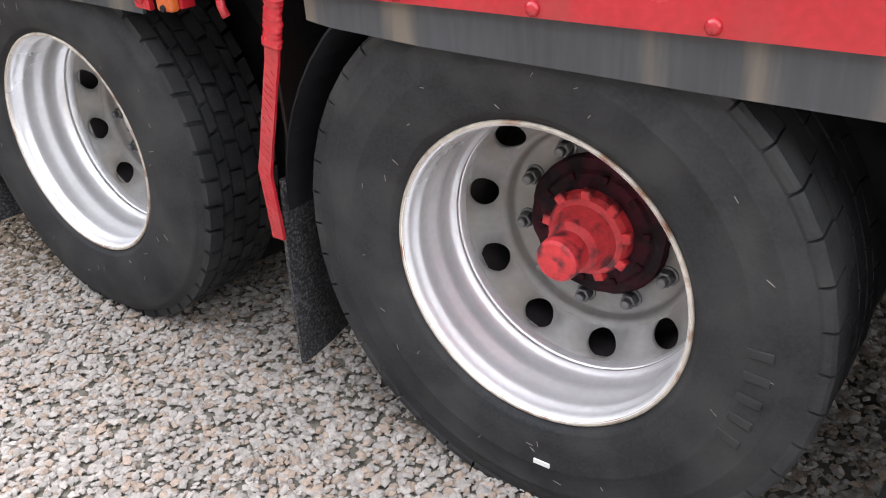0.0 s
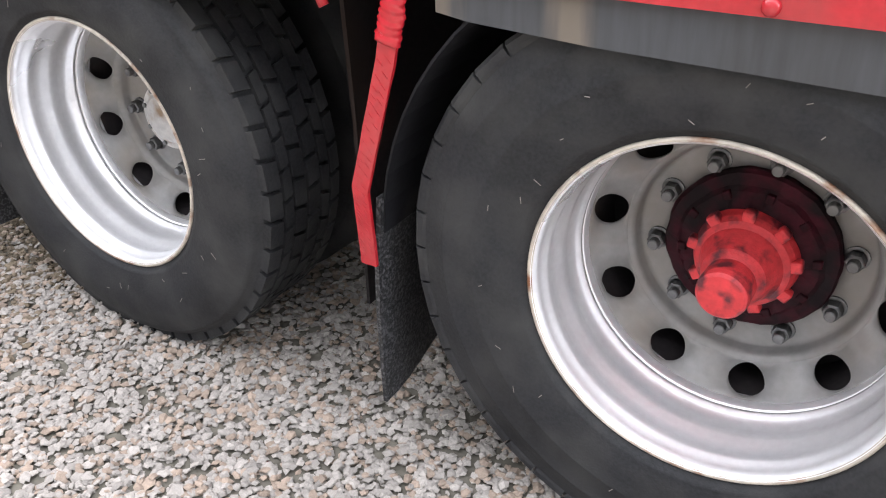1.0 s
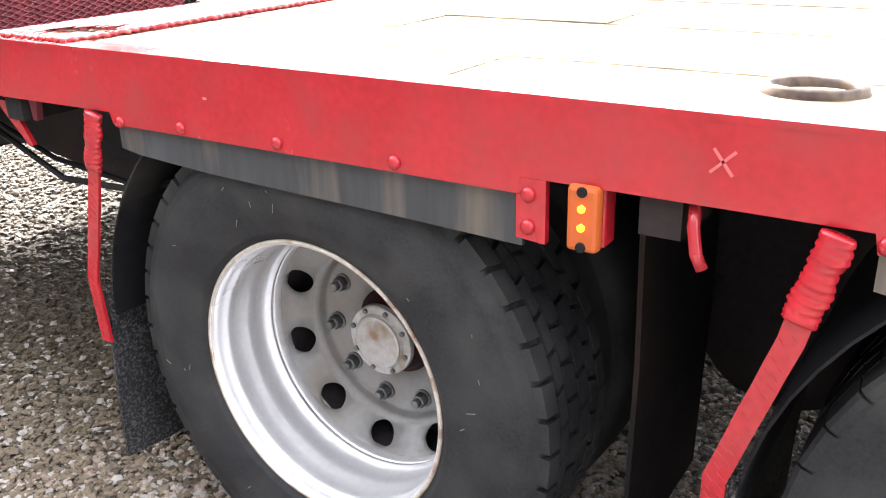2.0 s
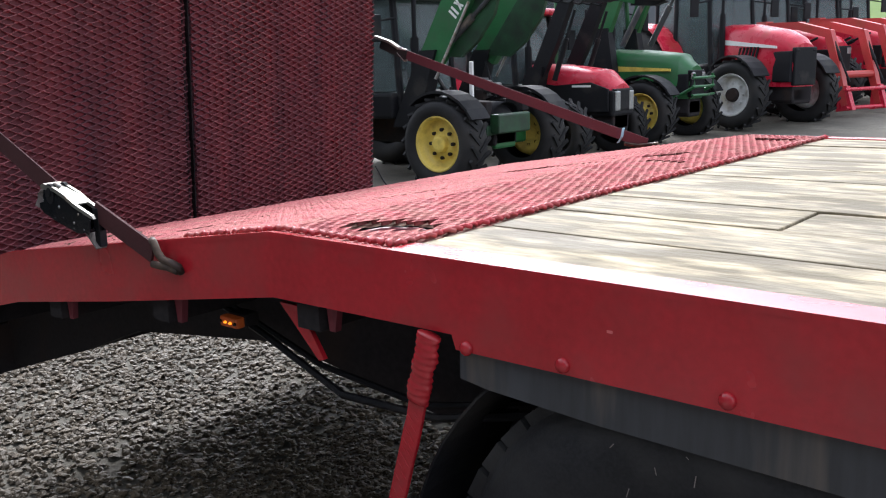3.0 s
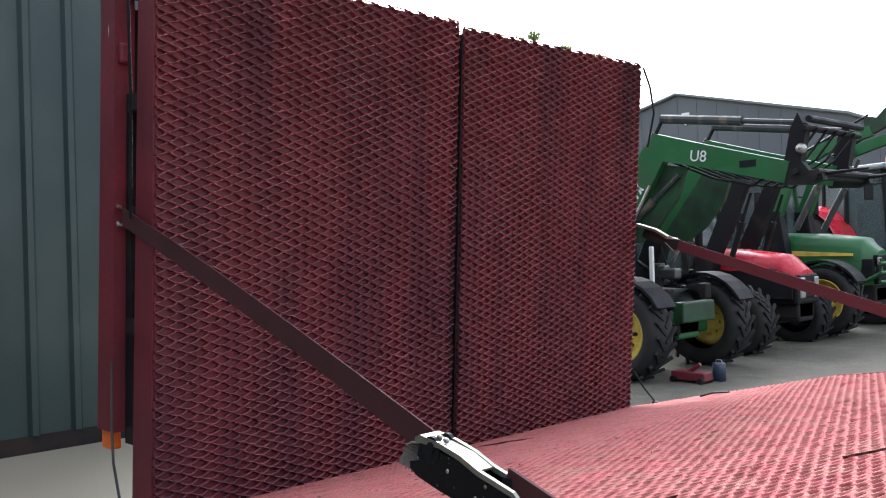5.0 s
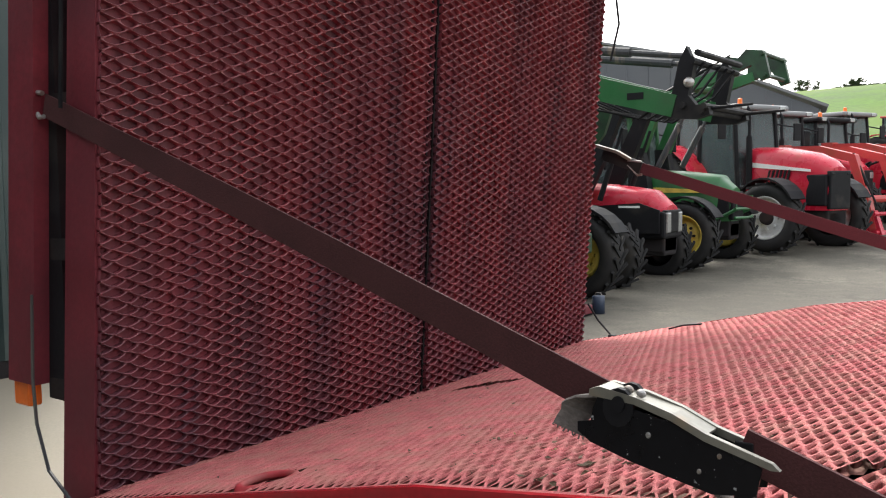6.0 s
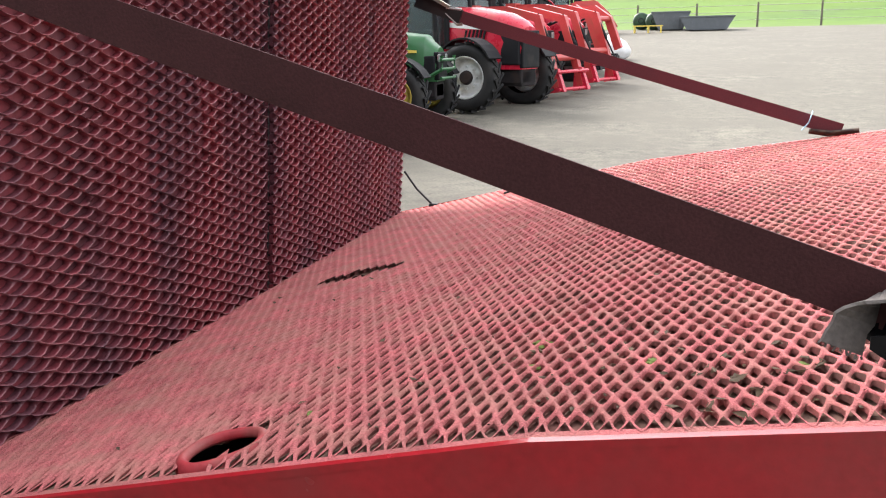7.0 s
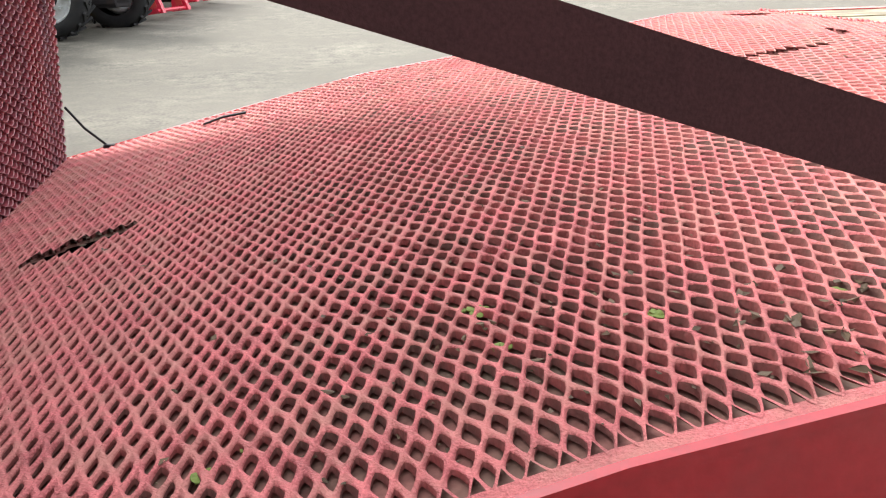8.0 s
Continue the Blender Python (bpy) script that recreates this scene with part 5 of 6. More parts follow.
def loader(t, mat_arm, pts, widths, spread=0.52, rods=(), head=None, head_mat=None, mast=True):
    for s in (-1, 1):
        b = bmesh.new()
        beam(b, pts, widths, s * spread - 0.06, s * spread + 0.06)
        part("loader_arm", b, mat_arm, t, "bent box-section loader arm")
        for ra, rb, rad in rods:
            b = bmesh.new()
            p, q = Vector((ra[0], s * spread, ra[1])), Vector((rb[0], s * spread, rb[1]))
            tube(b, [p, p.lerp(q, 0.6)], rad, 10)
            tube(b, [p.lerp(q, 0.58), q], rad * 0.55, 8)
            part("loader_ram", b, BLACK if rad < 0.05 else GUARD, t)
        if mast:
            b = bmesh.new()
            prism(b, [(-1.05, 0.7), (-0.65, 0.7), (pts[0][0] + 0.12, pts[0][1] + 0.1), (pts[0][0] - 0.14, pts[0][1] + 0.1)], "y", s * spread - 0.10, s * spread + 0.10)
            part("loader_mast", b, BLACK if mat_arm is not T_ORANGE else T_ORANGE, t)
    b = bmesh.new()
    k = max(1, len(pts) - 2)
    tube(b, [(pts[k][0], -spread, pts[k][1]), (pts[k][0], spread, pts[k][1])], 0.07, 10)
    part("cross_tube", b, mat_arm, t)
    if head:
        b = bmesh.new()
        for s in (-1, 1):
            prism(b, head, "y", s * spread - 0.05, s * spread + 0.05)
        xs_, zs_ = [p[0] for p in head], [p[1] for p in head]
        tube(b, [(max(xs_) - 0.08, -0.62, min(zs_) + 0.08), (max(xs_) - 0.08, 0.62, min(zs_) + 0.08)], 0.035, 8)
        tube(b, [(max(xs_) - 0.12, -0.62, max(zs_) - 0.08), (max(xs_) - 0.12, 0.62, max(zs_) - 0.08)], 0.035, 8)
        part("loader_head", b, head_mat or mat_arm, t, "implement headstock of the loader")


def tractor(name, label, x, y, hood, cab, roof, rims, rf=0.56, rr=0.84, nose=0.72, hz=1.45, nz=1.25, stripe=None, grille=BLACK, hw=0.30, cabz=2.62, lower=None, fender=None, lamp=(0.06, 0.06)):
    t = thing(name, label, "tractor", "parked tractors")
    t.location = (x, y, ground_z(x, y) - 0.01)
    lower = lower or hood
    # bonnet: rounded sections drawn from cab to nose
    b = bmesh.new()
    secs = [(-0.95, hz + 0.02, hw + 0.05), (-0.3, hz - 0.01, hw + 0.03), (0.3, hz - (hz - nz) * 0.45, hw), (nose - 0.14, nz + 0.02, hw - 0.03), (nose, nz - 0.10, hw - 0.07)]
    rings = []
    full = []
    for (xa, za, wa), (xb, zb_, wb) in zip(secs, secs[1:]):
        full += [(xa + (xb - xa) * q, za + (zb_ - za) * q, wa + (wb - wa) * q) for q in (0, 0.34, 0.67)]
    for sx, sz, sw_ in full + [secs[-1]]:
        low = 0.72
        pr = [(-sw_, low), (-sw_ - 0.02, (low + sz) / 2), (-sw_, sz - 0.18), (-sw_ * 0.95, sz - 0.11), (-sw_ * 0.84, sz - 0.055), (-sw_ * 0.65, sz - 0.02), (-sw_ * 0.35, sz), (0, sz + 0.012), (sw_ * 0.35, sz), (sw_ * 0.65, sz - 0.02), (sw_ * 0.84, sz - 0.055), (sw_ * 0.95, sz - 0.11), (sw_, sz - 0.18), (sw_ + 0.02, (low + sz) / 2), (sw_, low)]
        rings.append([b.verts.new((sx, py, pz)) for py, pz in pr])
    for a, c in zip(rings, rings[1:]):
        for k in range(len(a) - 1):
            b.faces.new((a[k], a[k + 1], c[k + 1], c[k]))
    b.faces.new([b.verts.new(v.co) for v in rings[0]])
    b.faces.new([b.verts.new(v.co) for v in rings[-1]][::-1])
    bmesh.ops.recalc_face_normals(b, faces=b.faces)
    hood_ob = part("bonnet", b, hood, t, "sloping painted bonnet", smooth=True)
    b = bmesh.new()
    box(b, nose - 0.05, nose + 0.035, -hw + 0.05, hw - 0.05, 0.74, nz - 0.16, 0.02)
    box(b, nose - 0.42, nose - 0.02, -hw - 0.012, hw + 0.012, 0.80, nz - 0.22, 0.02)
    part("grille", b, grille, hood_ob, "black grille and side vents")
    for s in (-1, 1):
        b = bmesh.new()
        box(b, nose - 0.03, nose + 0.045, s * (hw - 0.11) - lamp[0], s * (hw - 0.11) + lamp[0], nz - 0.20 - 2 * lamp[1], nz - 0.19, 0.02)
        part("headlamp", b, LAMP_GLASS if lamp[1] > 0.03 else BLACK, hood_ob, "clear headlamp")
        if stripe:
            b = bmesh.new()
            prism(b, [(-0.85, hz - 0.25), (nose - 0.30, nz - 0.13), (nose - 0.30, nz - 0.17), (-0.85, hz - 0.34)], "y", s * (hw + 0.035), s * (hw + 0.06))
            part("side_stripe", b, stripe, hood_ob)
    # chassis, axle
    b = bmesh.new()
    box(b, -2.7, nose - 0.02, -0.24, 0.24, 0.46, 0.84, 0.03)
    box(b, -2.9, -2.2, -0.4, 0.4, 0.5, 1.0, 0.05)
    part("chassis", b, UNDER, t)
    b = bmesh.new()
    box(b, -0.10, 0.10, -0.72, 0.72, rf - 0.10, rf + 0.06, 0.03)
    box(b, 0.2, nose - 0.02, -0.22, 0.22, 0.42, 0.7, 0.03)
    part("front_axle", b, lower if lower is not hood else UNDER, t)
    fy, ry = 0.86, 0.92
    ag_wheel(t, 0, -fy, rf, 0.40, rims, -1)
    ag_wheel(t, 0, fy, rf, 0.40, rims, 1)
    ag_wheel(t, -2.5, -ry, rr, 0.48, rims, -1)
    ag_wheel(t, -2.5, ry, rr, 0.48, rims, 1)
    if fender:
        for s in (-1, 1):
            b = bmesh.new()
            arc = [((rf + 0.09) * math.cos(a), rf + (rf + 0.09) * math.sin(a)) for a in np.linspace(0.5, 2.3, 9)]
            arc2 = [((rf + 0.06) * math.cos(a), rf + (rf + 0.06) * math.sin(a)) for a in np.linspace(2.3, 0.5, 9)]
            prism(b, arc + arc2, "y", s * fy - 0.18, s * fy + 0.18)
            part("front_mudguard", b, fender, t)
    # rear mudguards and cab
    for s in (-1, 1):
        b = bmesh.new()
        arc = [(-2.5 + (rr + 0.12) * math.cos(a), rr + (rr + 0.12) * math.sin(a)) for a in np.linspace(0.3, 2.6, 10)]
        arc2 = [(-2.5 + (rr + 0.08) * math.cos(a), rr + (rr + 0.08) * math.sin(a)) for a in np.linspace(2.6, 0.3, 10)]
        prism(b, arc + arc2, "y", s * 0.66, s * 1.16)
        part("rear_mudguard", b, cab if cab is not BLACK else hood, t)
    zb, zt = 1.15, cabz
    corners = [(-0.98, -0.55), (-0.98, 0.55), (-2.35, -0.72), (-2.35, 0.72), (-1.75, -0.76), (-1.75, 0.76)]
    for px, py in corners:
        b = bmesh.new()
        tube(b, [(px, py, zb - 0.2), (px - (0.12 if px > -1.2 else 0), py * 0.95, zt)], 0.045, 8)
        part("cab_post", b, cab, t)
    b = bmesh.new()
    box(b, -2.4, -1.0, -0.7, 0.7, zb - 0.35, zb - 0.02, 0.04)
    part("cab_floor", b, BLACK, t)
    for quad in (((-0.99, -0.54, zb), (-0.99, 0.54, zb), (-1.10, 0.51, zt), (-1.10, -0.51, zt)),
                 ((-1.0, -0.56, zb), (-1.75, -0.75, zb), (-1.75, -0.72, zt), (-1.11, -0.53, zt)),
                 ((-1.0, 0.56, zb), (-1.75, 0.75, zb), (-1.75, 0.72, zt), (-1.11, 0.53, zt)),
                 ((-1.76, -0.75, zb), (-2.34, -0.72, zb), (-2.34, -0.69, zt), (-1.76, -0.72, zt)),
                 ((-1.76, 0.75, zb), (-2.34, 0.72, zb), (-2.34, 0.69, zt), (-1.76, 0.72, zt)),
                 ((-2.35, -0.7, zb), (-2.35, 0.7, zb), (-2.35, 0.67, zt), (-2.35, -0.67, zt))):
        b = bmesh.new()
        vs = [b.verts.new(p) for p in quad]
        r = bmesh.ops.extrude_face_region(b, geom=[b.faces.new(vs)])
        nv = [e for e in r["geom"] if isinstance(e, bmesh.types.BMVert)]
        c = Vector((-1.7, 0, 1.9))
        bmesh.ops.translate(b, verts=nv, vec=((c - vs[0].co).normalized() * 0.006))
        bmesh.ops.recalc_face_normals(b, faces=b.faces)
        pane = part("window_pane", b, GLASS, t)
        pane.visible_shadow = False
    b = bmesh.new()
    box(b, -2.0, -1.55, -0.24, 0.24, zb, zb + 0.30, 0.04)
    box(b, -2.05, -1.9, -0.24, 0.24, zb + 0.25, zb + 0.85, 0.05)
    part("seat", b, BLACK, t)
    b = bmesh.new()
    box(b, -1.2, -1.0, -0.2, 0.2, zb, zb + 0.35, 0.03)
    tube(b, [(-1.2, 0, zb + 0.3), (-1.35, 0, zb + 0.5)], 0.02, 6)
    part("dash", b, BLACK, t)
    b = bmesh.new()
    box(b, -2.5, -0.90, -0.70, 0.70, zt - 0.01, zt + 0.095, 0.04)
    rf_ob = part("cab_roof", b, roof, t, "rounded cab roof")
    for s in (-1, 1):
        b = bmesh.new()
        box(b, -0.93, -0.875, s * 0.5 - 0.08, s * 0.5 + 0.08, zt + 0.0, zt + 0.075, 0.01)
        part("work_lamp", b, LAMP_GLASS, rf_ob)
        b = bmesh.new()
        tube(b, [(-1.05, s * 0.55, zt - 0.25), (-0.95, s * 0.95, zt - 0.3)], 0.015, 6)
        box(b, -0.98, -0.94, s * 1.0 - 0.1, s * 1.0 + 0.1, zt - 0.55, zt - 0.22, 0.015)
        part("mirror", b, BLACK, t)
    b = bmesh.new()
    lathe(b, [(0, 0.0), (0.0, 0.045), (0.10, 0.04), (0.12, 0.0)], 12)
    bmesh.ops.transform(b, matrix=Matrix.Translation((-1.0, -0.5, zt + 0.09)) @ Matrix.Rotation(radians(90), 4, "X"), verts=b.verts)
    part("beacon", b, ORANGE, rf_ob, "orange beacon")
    b = bmesh.new()
    tube(b, [(-0.85, -hw - 0.10, 1.1), (-0.85, -hw - 0.10, zt - 0.5)], 0.055, 12)
    tube(b, [(-0.85, -hw - 0.10, zt - 0.5), (-0.85, -hw - 0.10, zt - 0.05), (-0.90, -hw - 0.12, zt + 0.05)], 0.03, 10)
    part("exhaust", b, BLACK, t, "upright black exhaust")
    return t


t1 = tractor("tractor", "green tractor with a raised green front loader and yellow wheels", -5.5, 8.0, BLACK, BLACK, T_ROOF, T_YELLOW, rf=0.54, rr=0.80, nose=0.30, hz=1.02, nz=0.94, cabz=2.32, lower=T_GREEN, fender=BLACK, lamp=(0.05, 0.02))
loader(t1, T_GREEN, [(-0.42, 1.55), (-0.05, 2.12), (0.33, 2.60), (0.93, 2.44), (1.80, 2.20)], [0.34, 0.40, 0.34, 0.24, 0.22], 0.55,
       [((-0.30, 1.62), (0.55, 2.28), 0.05), ((0.35, 2.92), (1.95, 2.68), 0.052), ((0.1, 2.5), (0.38, 2.95), 0.04), ((1.95, 2.68), (1.78, 2.15), 0.045)],
       [(1.72, 2.08), (1.84, 2.62), (1.92, 2.78), (2.00, 2.60), (1.94, 2.30), (2.02, 2.20), (2.14, 2.20), (2.16, 2.10), (2.02, 2.06)], BLACK)
for s in (-1, 1):
    bm = bmesh.new()
    tube(bm, [(2.05, s * 0.5, 2.16), (2.55, s * 0.52, 2.18)], 0.022, 8, 0.012)
    part("fork_tine", bm, BLACK, t1)
for s in (-1, 1):
    bm = bmesh.new()
    # the arm's shadow is painted into this plate by its darker green
    prism(bm, [(-0.38, 1.58), (0.28, 2.42), (0.62, 2.36), (0.50, 2.02), (0.25, 1.72), (0.0, 1.55)], "y", s * 0.50 - 0.03, s * 0.50 + 0.03)
    part("loader_gusset", bm, DARK_GREEN, t1, "curved green gusset plate of the loader knee")
    bm = bmesh.new()
    tube(bm, [(-0.32, s * 0.63, 1.30), (0.22, s * 0.63, 2.18)], 0.018, 6)
    part("brace_rod", bm, STEEL, t1)
    bm = bmesh.new()
    box(bm, 1.30, 1.48, s * 0.612 - 0.004, s * 0.612 + 0.004, 2.29, 2.36, 0.002)
    part("arm_slot", bm, BLACK, t1, "dark slot in the loader arm")
for dx, dz in ((2.0, 2.62), (2.12, 2.18), (1.9, 2.2)):
    bm = bmesh.new()
    tube(bm, [(dx, -0.66, dz), (dx, 0.66, dz)], 0.032, 8)
    part("head_bar", bm, BLACK, t1)
for k in range(5):
    bm = bmesh.new()
    yk = -0.5 + 0.22 * k
    tube(bm, [(0.4, yk, 2.45), (0.9, yk + 0.05, 2.22), (1.4, yk - 0.04, 2.10), (1.85, yk, 2.35), (2.05, yk + 0.05, 2.62)], 0.014, 6)
    part("hydraulic_hose", bm, BLACK, t1)
bm = bmesh.new()
bmesh.ops.create_icosphere(bm, subdivisions=2, radius=0.055, matrix=Matrix.Translation((1.95, -0.60, 2.42)))
part("pivot_boss", bm, STEEL, t1, smooth=True)
# engine parts, pipes and hoses left bare behind the front wheel
ge = random.Random(29)
for k in range(26):
    xk, yk, zk = ge.uniform(-1.0, 0.2), ge.choice((-1, 1)) * ge.uniform(0.22, 0.46), ge.uniform(0.78, 1.42)
    bm = bmesh.new()
    if k % 3:
        q = Vector((xk, yk, zk))
        tube(bm, [q, q + Vector((ge.uniform(-0.2, 0.2), 0.04, ge.uniform(-0.25, 0.1))), q + Vector((ge.uniform(-0.4, 0.4), 0.0, ge.uniform(-0.3, 0.3)))], ge.uniform(0.014, 0.03), 7)
        part("hydraulic_hose", bm, BLACK, t1, smooth=True)
    else:
        box(bm, xk, xk + ge.uniform(0.10, 0.26), yk - 0.07, yk + 0.07, zk - 0.12, zk + ge.uniform(0.0, 0.1), 0.02)
        part("engine_block", bm, UNDER if k % 2 else NUT, t1, "dark oily engine part")
bm = bmesh.new()
box(bm, 0.28, 0.42, -0.34, 0.34, 0.62, 0.86, 0.02)
box(bm, -0.1, 0.3, -0.42, 0.42, 0.60, 0.72, 0.02)
part("front_weight_frame", bm, DARK_GREEN, t1, "green front support frame")
bm = bmesh.new()
box(bm, 0.05, 0.10, -0.44, -0.40, 0.9, 1.5, 0.01)
part("white_strut", bm, T_WHITE, t1)
bm = bmesh.new()
badge = Matrix.Translation((0.02, -0.6, 2.12)) @ Matrix.Rotation(radians(-50), 4, "Y")
for xa, lean in ((-0.10, 0.0), (-0.045, 0.0), (0.02, 0.05), (0.07, -0.05)):
    before = set(bm.verts)
    prism(bm, [(xa, -0.07), (xa + 0.028, -0.07), (xa + 0.028 + lean, 0.07), (xa + lean, 0.07)], "y", -0.02, -0.015)
    bmesh.ops.transform(bm, matrix=badge, verts=[v for v in bm.verts if v not in before])
part("badge", bm, T_WHITE, t1, "plain white badge shape")
for text, x, z, size, turn in (("U8", 0.82, 2.40, 0.17, 8),):
    cu = bpy.data.curves.new("lettering", "FONT")
    cu.body, cu.size, cu.extrude, cu.align_x = text, size, 0.002, "CENTER"
    ob = new("lettering", cu)
    ob.data.materials.append(T_WHITE)
    ob.parent = t1
    ob.matrix_basis = Matrix.Translation((x, -0.618, z)) @ Matrix.Rotation(radians(turn), 4, "Y") @ Matrix.Rotation(radians(90), 4, "X")
    tagged(ob, "white lettering on the loader arm")

t2 = tractor("tractor", "small red tractor with a black nose and clear headlamps", -5.62, 10.75, T_RED, BLACK, T_RED, BLACK, rf=0.46, rr=0.72, nose=0.54, hz=1.42, nz=1.22, hw=0.31, cabz=2.2, lamp=(0.07, 0.14))
loader(t2, BLACK, [(-0.62, 1.30), (-0.40, 1.75), (-0.08, 2.45), (0.45, 2.38)], [0.22, 0.24, 0.22, 0.16], 0.46, [((-0.35, 1.2), (0.0, 2.2), 0.04)], mast=True)
bm = bmesh.new()
box(bm, 0.0, 0.56, -0.325, 0.325, 0.66, 1.04, 0.04)
part("nose_panel", bm, BLACK, t2, "black lower nose panel")
for s in (-1, 1):
    bm = bmesh.new()
    prism(bm, [(-0.85, 0.74), (0.5, 0.74), (0.5, 1.06), (0.2, 1.16), (-0.4, 1.12), (-0.85, 1.18)], "y", s * 0.335, s * 0.375)
    part("side_panel", bm, BLACK, t2, "black engine side panel")
    bm = bmesh.new()
    box(bm, -0.1, 0.22, s * 0.378 - 0.002, s * 0.378 + 0.002, 1.09, 1.12)
    part("model_mark", bm, T_WHITE, t2, "small white marking bar")
t3 = tractor("tractor", "green tractor with yellow wheels and a raised green loader", -5.42, 12.95, T_GREEN, T_GREEN, T_GREEN, T_YELLOW, rf=0.52, rr=0.80, nose=0.50, hz=1.52, nz=1.34, stripe=T_YELLOW, lower=T_GREEN, cabz=2.42, fender=BLACK)
loader(t3, T_GREEN, [(-0.95, 1.8), (-0.65, 2.54), (-0.10, 2.83), (0.60, 3.02)], [0.22, 0.21, 0.18, 0.15], 0.50, [((-0.6, 1.6), (0.0, 2.70), 0.05), ((-0.5, 2.76), (0.55, 3.26), 0.030)],
       [(0.50, 2.92), (0.50, 3.24), (0.68, 3.20), (0.80, 3.32), (1.06, 3.28), (1.16, 2.88), (1.02, 2.84), (0.88, 3.08)], DARK_GREEN)
bm = bmesh.new()
for zz in (0.78, 0.92, 1.06):
    tube(bm, [(0.62, -0.42, zz), (0.70, 0, zz), (0.62, 0.42, zz)], 0.022, 8)
for s in (-1, 1):
    tube(bm, [(0.3, s * 0.3, 0.75), (0.63, s * 0.36, 0.92), (0.62, s * 0.36, 1.12)], 0.03, 8)
part("bull_bar", bm, T_GREEN, t3, "green tubular nose guard")
t4 = tractor("tractor", "large red tractor with silver wheels and a grey cab roof", -4.50, 15.22, T_RED, BLACK, T_ROOF, T_GREY, rf=0.60, rr=0.92, nose=0.72, hz=1.82, nz=1.55, hw=0.31, stripe=T_WHITE, cabz=2.54, fender=BLACK, lamp=(0.05, 0.02))
t4.rotation_euler = (0, 0, radians(-24))
for w in t4.children:
    if w.name.startswith("wheel") and abs(w.location.x) < 0.1:
        w.rotation_euler = (0, 0, radians(12))
for s in (-1, 1):
    for k in range(6):
        bm = bmesh.new()
        prism(bm, [(-0.50 + k * 0.085, 1.20), (-0.46 + k * 0.085, 1.20), (-0.40 + k * 0.085, 1.42), (-0.44 + k * 0.085, 1.42)], "y", s * 0.352, s * 0.372)
        part("bonnet_vent", bm, BLACK, t4)
t5 = tractor("tractor", "red tractor with an orange-red loader lowered to the ground", -4.62, 17.65, T_RED, BLACK, T_ROOF, T_GREY, rf=0.55, rr=0.86, hz=1.66, nz=1.45, cabz=2.45)
t6 = tractor("tractor", "red tractor with a lowered orange-red loader and dark cab", -4.18, 19.6, T_RED, BLACK, BLACK, T_GREY, rf=0.55, rr=0.86, hz=1.62, nz=1.42, cabz=2.3)
for t in (t5, t6):
    t.rotation_euler = (0, 0, radians(-22))
    loader(t, T_ORANGE, [(-0.75, 1.72), (0.10, 1.70), (0.82, 1.52), (1.10, 0.75), (1.28, 0.18)], [0.15, 0.15, 0.18, 0.15, 0.13], 0.48,
           [((-0.4, 1.1), (0.55, 1.45), 0.045), ((0.80, 1.60), (1.32, 0.62), 0.035)], [(1.10, 0.06), (1.14, 0.56), (1.30, 0.54), (1.46, 0.10)], T_RED)
t7 = tractor("tractor", "red tractor with an orange cab roof and black raised boom", -6.4, 45.2, T_RED, BLACK, T_ORANGE, T_GREY, rf=0.58, rr=0.9, hz=1.6, nz=1.35, cabz=2.72)
t7.scale = (0.95, 0.95, 0.95)
loader(t7, T_ORANGE, [(-0.7, 1.5), (0.31, 1.57), (0.9, 1.0), (1.35, 0.3)], 0.3, 0.5)
bm = bmesh.new()
beam(bm, [(-0.60, 1.3), (-0.60, 2.75), (-0.42, 3.12), (0.42, 3.66), (1.15, 4.05)], [0.38, 0.38, 0.36, 0.31, 0.24], -0.15, 0.15)
prism(bm, [(1.06, 3.92), (1.13, 4.22), (1.47, 4.26), (1.43, 4.01)], "y", -0.25, 0.25)
part("boom", bm, BLACK, t7, "black lifting boom with a hooked tip")
t8 = tractor("tractor", "dark red tractor with a pale cab roof and lowered loader", -4.35, 22.7, T_RED, BLACK, T_ROOF, T_GREY, rf=0.55, rr=0.85, hz=1.62, nz=1.45, cabz=2.45)
t8.rotation_euler = (0, 0, radians(-22))
loader(t8, T_ORANGE, [(-0.7, 1.6), (0.6, 1.6), (1.0, 1.35), (1.3, 0.6)], 0.2, 0.5, (), [(1.0, 0.06), (1.08, 0.48), (1.26, 0.48), (1.36, 0.10)], BLACK)
t9 = tractor("tractor", "green tractor with yellow wheels across the yard", 6.6, 23.4, T_GREEN, T_GREEN, T_GREEN, T_YELLOW, rf=0.48, rr=0.75, lower=T_GREEN)
t9.rotation_euler = (0, 0, radians(175))
t10 = tractor("tractor", "red tractor with red wheels across the yard", 8.6, 40.5, T_RED, BLACK, T_RED, T_RED, rf=0.48, rr=0.75)
t10.rotation_euler = (0, 0, radians(180))

# jack and blue drum by the nearest tractor's wheel
jack = thing("trolley_jack", "small red trolley jack beside a tractor wheel", "jack")
jack.location = (-4.85, 7.45, 0)
jack.scale = (0.75, 0.75, 0.75)
bm = bmesh.new()
box(bm, -0.3, 0.25, -0.12, 0.12, 0.03, 0.16, 0.02)
part("body", bm, RAMP_RED, jack)
for dx in (-0.25, 0.2):
    bm = bmesh.new()
    lathe(bm, [(-0.16, 0.0), (-0.16, 0.045), (0.16, 0.045), (0.16, 0.0)], 14, (dx, 0, 0.045))
    part("roller", bm, BLACK, jack)
bm = bmesh.new()
tube(bm, [(-0.1, 0, 0.12), (0.12, 0, 0.27)], 0.03, 8)
